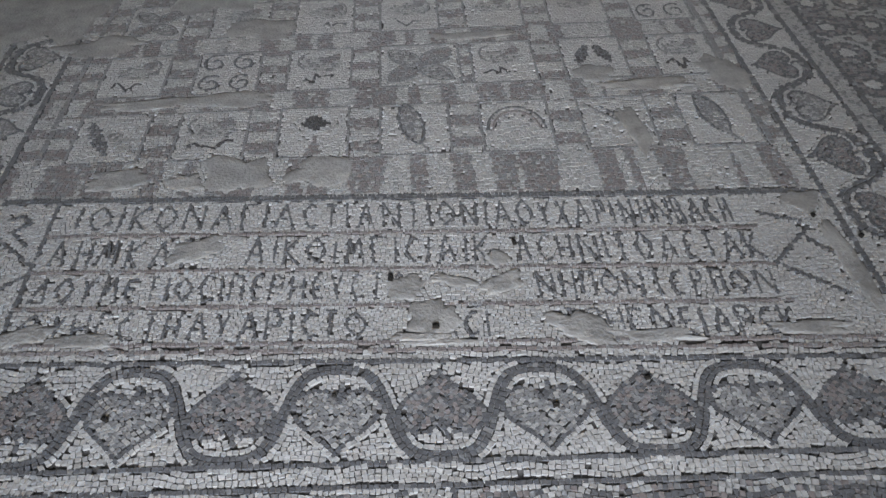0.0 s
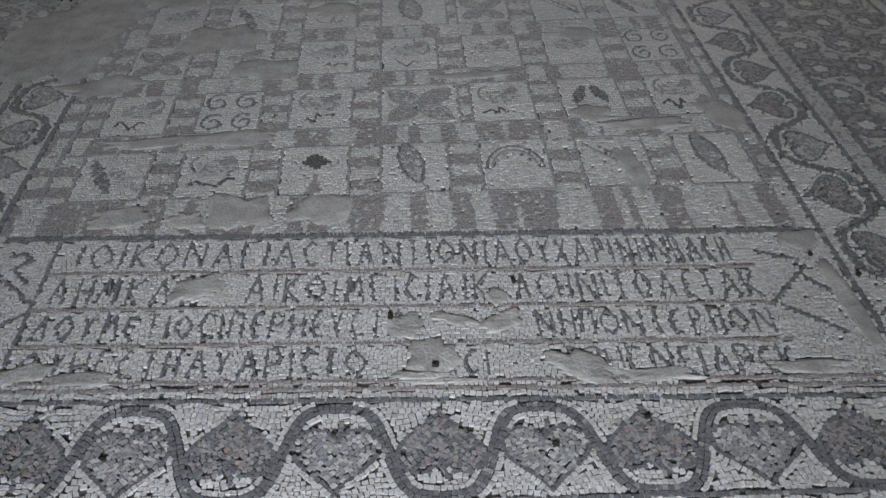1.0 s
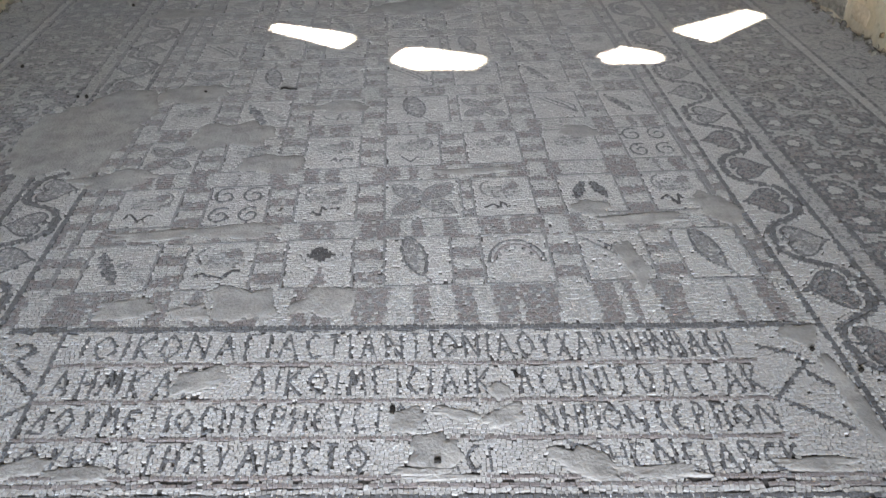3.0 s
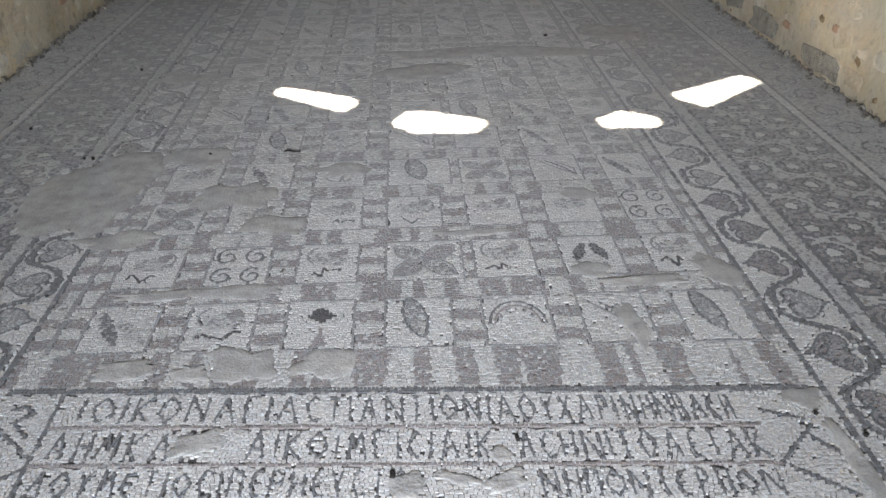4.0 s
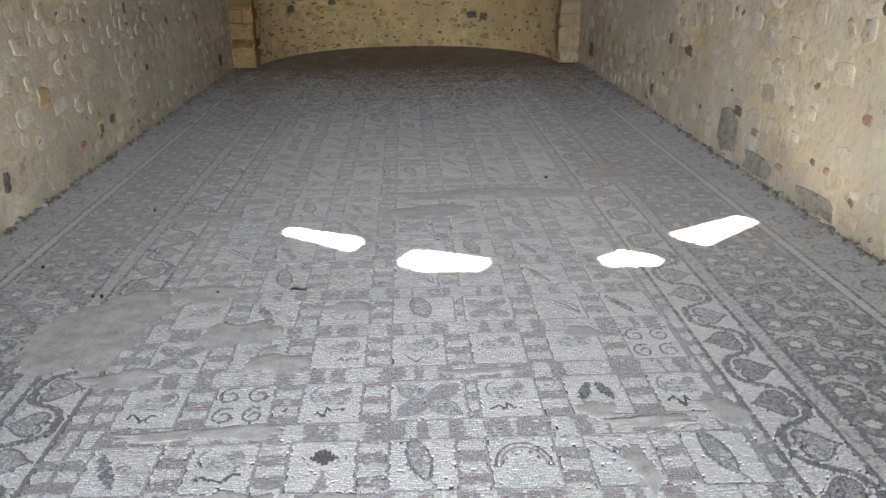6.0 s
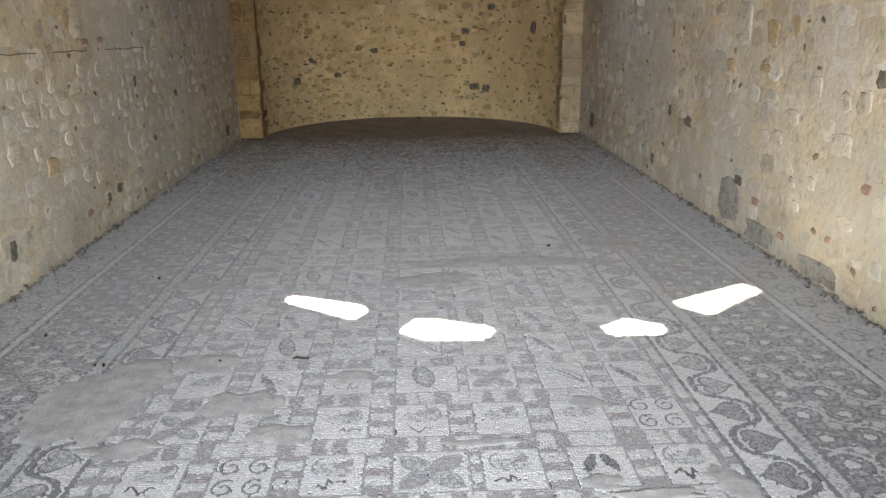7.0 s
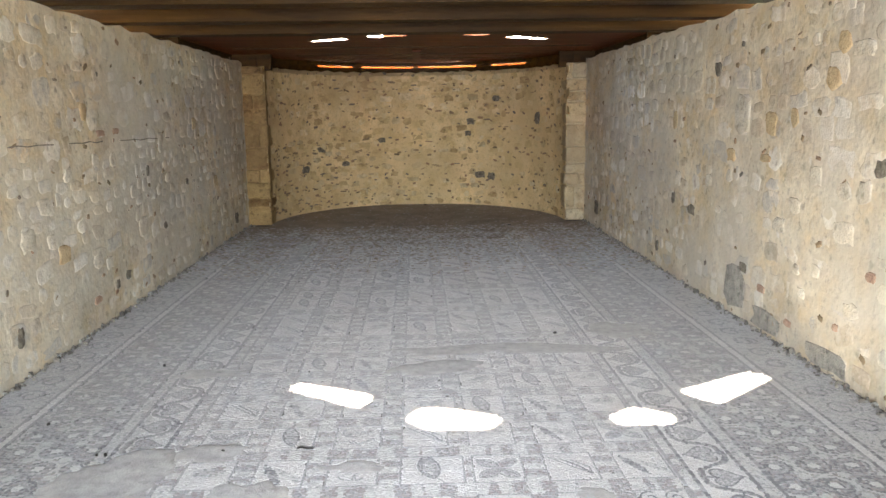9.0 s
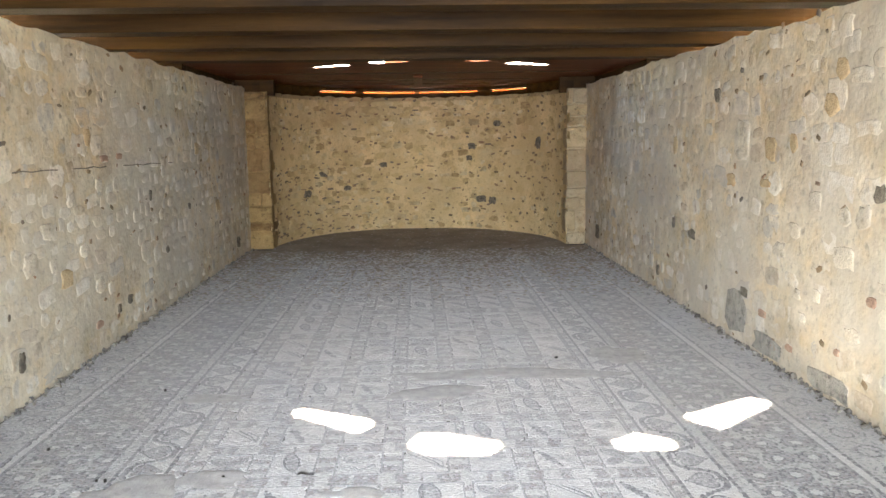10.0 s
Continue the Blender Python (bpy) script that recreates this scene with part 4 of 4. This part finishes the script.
# rows of tesserae along the strokes; the ground makes way for them
CELL = 0.004
grid = np.zeros((int(5.2 / CELL), int((BACK + 0.4) / CELL)), bool)
cell = lambda u, v: (np.clip(((u + 2.6) / CELL).astype(int), 0, grid.shape[0] - 1), np.clip((v / CELL).astype(int), 0, grid.shape[1] - 1))
su, sv, sl, sw, sa, swho, scol = [], [], [], [], [], [], []
for order_of, (who, pts, colour, rows, fine) in enumerate(STROKES + FILLERS):
    seg = np.diff(pts, axis=0)
    dist = np.r_[0, np.cumsum(np.hypot(*seg.T))]
    s = float(size_of(pts[:, 1].mean())) * fine
    if s > 0.025 and rows == 1:
        s *= 0.8
    n = max(1, int(dist[-1] / s))
    d = (np.arange(n) + 0.5) * dist[-1] / n
    x, y = np.interp(d, dist, pts[:, 0]), np.interp(d, dist, pts[:, 1])
    k = np.clip(np.searchsorted(dist, d) - 1, 0, len(seg) - 1)
    ang = np.arctan2(seg[k, 1], seg[k, 0])
    for r in range(rows):
        o = (r - (rows - 1) / 2) * s * 1.02
        px, py = x - np.sin(ang) * o, y + np.cos(ang) * o
        free = np.ones(n, bool) if order_of < len(STROKES) else ~grid[cell(px, py)]
        px, py, turned, m = px[free], py[free], ang[free], int(free.sum())
        su.append(px + rng.normal(0, 0.05 * s, m)), sv.append(py + rng.normal(0, 0.05 * s, m))
        sl.append(np.full(m, dist[-1] / n / 2)), sw.append(np.full(m, s / 2)), sa.append(turned + rng.normal(0, 0.08, m))
        swho.append(np.full(m, who))
        scol.append(rng.choice(colour, m) if isinstance(colour, tuple) else np.where(rng.random(m) < 0.92, colour, GREY if colour != WHITE else TAN))
        reach = s * 0.5 + (0.0024 if fine > 0.7 else 0.002)
        span = np.arange(-reach, reach + 1e-6, CELL)
        for a in span:
            for b in span:
                if a * a + b * b <= reach * reach:
                    grid[cell(px + a, py + b)] = True
keep = ~grid[cell(U, V)]
LAID = np.zeros(len(U), bool)
U, V, L, W, A, WHO, COL, LAID = (np.concatenate([a[keep], *b]) for a, b in zip((U, V, L, W, A, WHO, COL, LAID), (su, sv, sl, sw, sa, swho, scol, [np.ones(len(q), bool) for q in su])))
for i, p in enumerate(PATCHES):
    (u0, v0, u1, v1), test = inside(patch_outline(*p, i))
    j = np.nonzero((U >= u0) & (U <= u1) & (V >= v0) & (V <= v1))[0]
    j = j[test(U[j], V[j])]
    mask = np.ones(len(U), bool)
    mask[j] = False
    U, V, L, W, A, WHO, COL, LAID = (a[mask] for a in (U, V, L, W, A, WHO, COL, LAID))
# deeper tesserae get paler, flatter tones: grazing glare and haze put into the colour
hazed = rng.random(len(U)) < np.interp(V, [2.6, 4.3], [0.0, 1.0])
COL[hazed] = HAZED[COL[hazed]]
# single stones that fell out
mask = rng.random(len(U)) > 0.012
U, V, L, W, A, WHO, COL, LAID = (a[mask] for a in (U, V, L, W, A, WHO, COL, LAID))

# corners of every tessera: a worn top a little smaller than its foot
N = len(U)
X, Y = U, V + lean_of(V) * U
A = A + np.arctan(lean_of(V))
gap = np.interp(V, [4, 6], [0.985, 0.99])
VERT = np.empty((N, 8, 3))
high = rng.normal(0, 0.0006, N)
loose = np.interp(V, [1.8, 3.8], [0.95, 0.2])
tx, ty = rng.normal(0, 0.055, N) * loose, rng.normal(0, 0.055, N) * loose
high = high * np.where(LAID, 0.6, 1.0) + 0.0010 * LAID
for c, (a, b) in enumerate(((-1, -1), (1, -1), (1, 1), (-1, 1))):
    for top in (0, 1):
        k = gap * (np.interp(V, [1.7, 2.3, 3.3], [0.85, 0.90, 0.98]) if top else np.interp(V, [1.7, 2.3, 3.3], [0.86, 0.91, 1.01]))
        lx, ly = a * L * k + rng.normal(0, 0.075, N) * L, b * W * k + rng.normal(0, 0.07, N) * W
        VERT[:, c + 4 * top, 0] = X + np.cos(A) * lx - np.sin(A) * ly
        VERT[:, c + 4 * top, 1] = Y + np.sin(A) * lx + np.cos(A) * ly
        VERT[:, c + 4 * top, 2] = (high + lx * tx + ly * ty) if top else -0.0070
FACES = np.array([(4, 5, 6, 7), (0, 1, 5, 4), (1, 2, 6, 5), (2, 3, 7, 6), (3, 0, 4, 7)])


def tess_mesh(name, pick):
    n = len(pick)
    me = bpy.data.meshes.new(name)
    me.vertices.add(8 * n)
    me.vertices.foreach_set("co", VERT[pick].astype(np.float32).ravel())
    idx = (FACES[None] + 8 * np.arange(n)[:, None, None]).astype(np.int32)
    me.loops.add(20 * n)
    me.loops.foreach_set("vertex_index", idx.ravel())
    me.polygons.add(5 * n)
    me.polygons.foreach_set("loop_start", np.arange(0, 20 * n, 4, dtype=np.int32))
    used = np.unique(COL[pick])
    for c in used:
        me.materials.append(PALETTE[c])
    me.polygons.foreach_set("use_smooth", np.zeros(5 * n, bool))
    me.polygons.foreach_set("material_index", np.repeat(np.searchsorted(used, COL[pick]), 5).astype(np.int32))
    me.update(calc_edges=True)
    return me


order = np.argsort(WHO, kind="stable")
starts = np.searchsorted(WHO[order], np.arange(len(OWNERS) + 1))
BUILT = {}
for key, (name, parent, label) in OWNERS.items():
    pick = order[starts[key]:starts[key + 1]]
    if not len(pick):
        continue
    ob = new(name, tess_mesh(name, pick))
    ob.parent = BUILT.get(parent, floor)
    tagged(ob, label, kind="stuff" if key in (GROUND, carpet) else "")
    BUILT[key] = ob

for i, p in enumerate(PATCHES):
    ring = patch_outline(*p, i)
    bm = bmesh.new()
    rows = []
    for k, z in ((1.03, -0.0070), (0.99, -0.0012), (0.9, 0.0008), (0.6, 0.0018), (0.3, 0.0014)):
        row = []
        for u, v in ring:
            u, v = p[0] + (u - p[0]) * k, p[1] + (v - p[1]) * k
            row.append(bm.verts.new((u, v + float(lean_of(v)) * u, z + ((0.0022 if p[2] < 0.15 else 0.0045) * noise.noise((u * 9, v * 9, i)) if k < 1 else 0))))
        rows.append(row)
    for a, b in zip(rows, rows[1:]):
        for j in range(len(a)):
            bm.faces.new((a[j - 1], a[j], b[j], b[j - 1]))
    bm.faces.new(rows[-1])
    bmesh.ops.recalc_face_normals(bm, faces=bm.faces)
    for f in bm.faces:
        f.smooth = True
    part("mortar_patch", bm, PATCH, floor, "smooth grey mortar repair")


# ---------- small loose things, and dark plugs for floor holes ---
PIT_AND_DEBRIS = material("pit_and_debris", [(0.012, 0.011, 0.010), (0.03, 0.027, 0.024)], 0.95, 30, 0.6, 120)


def twig():
    bm = bmesh.new()
    rows = []
    for i in range(7):
        f = i / 6
        c = Vector((-0.04 + 0.08 * f, 0.006 * math.sin(f * 5), 0.006 + 0.002 * math.sin(f * 9)))
        r = 0.0055 * (1 - 0.45 * f)
        rows.append([bm.verts.new(c + Vector((0, r * math.cos(a * math.pi / 3), r * math.sin(a * math.pi / 3)))) for a in range(6)])
    for a, b in zip(rows, rows[1:]):
        for j in range(6):
            bm.faces.new((a[j - 1], a[j], b[j], b[j - 1]))
    bm.faces.new(rows[0]), bm.faces.new(rows[-1])
    bmesh.ops.recalc_face_normals(bm, faces=bm.faces)
    ob = part("twig", bm, PIT_AND_DEBRIS)
    ob.matrix_world = pose(-0.556, 3.556, 0, 0, 0, -6)
    return tagged(ob, "short dark twig lying on the mosaic", "twig")


twig()
# near-black lumps: pebbles, and plugs standing in for the shade in floor holes
clod = None
for x, y, w, h in ((-0.068, 1.464, 0.014, 0.030), (0.270, 1.574, 0.010, 0.026), (0.042, 1.289, 0.018, 0.016), (-1.502, 3.545, 0.030, 0.026), (-1.545, 3.55, 0.024, 0.022), (-1.642, 4.897, 0.035, 0.03),
                   (1.215, 1.53, 0.014, 0.014), (1.118, 1.62, 0.010, 0.012), (1.298, 10.968, 0.07, 0.06), (0.15, 13.60, 0.09, 0.07), (-0.95, 3.56, 0.025, 0.02), (0.98, 5.45, 0.04, 0.03), (-1.95, 3.95, 0.03, 0.025),
                   (0.522, 1.10, 0.014, 0.012), (-0.71, 1.07, 0.018, 0.012), (0.30, 1.04, 0.016, 0.012), (-0.20, 1.10, 0.010, 0.010)):
    m = pose(x, y, 0.001, -90, 0, x * 40)
    if clod is None:
        clod = new("clod", STONES[3].copy())
        clod.data.materials[0] = PIT_AND_DEBRIS
        tagged(clod, "small dark pebble or plug painted as a shaded hole in the mosaic", "clod", "clods on the floor")
        clod.matrix_world = m @ Matrix.Diagonal((w, 0.006, h, 1))
    else:
        copy_thing(clod, m).scale = (w * (1 if w < 0.02 else 0.65), 0.006 if w < 0.03 else 0.010, h * (1 if w < 0.02 else 0.6))
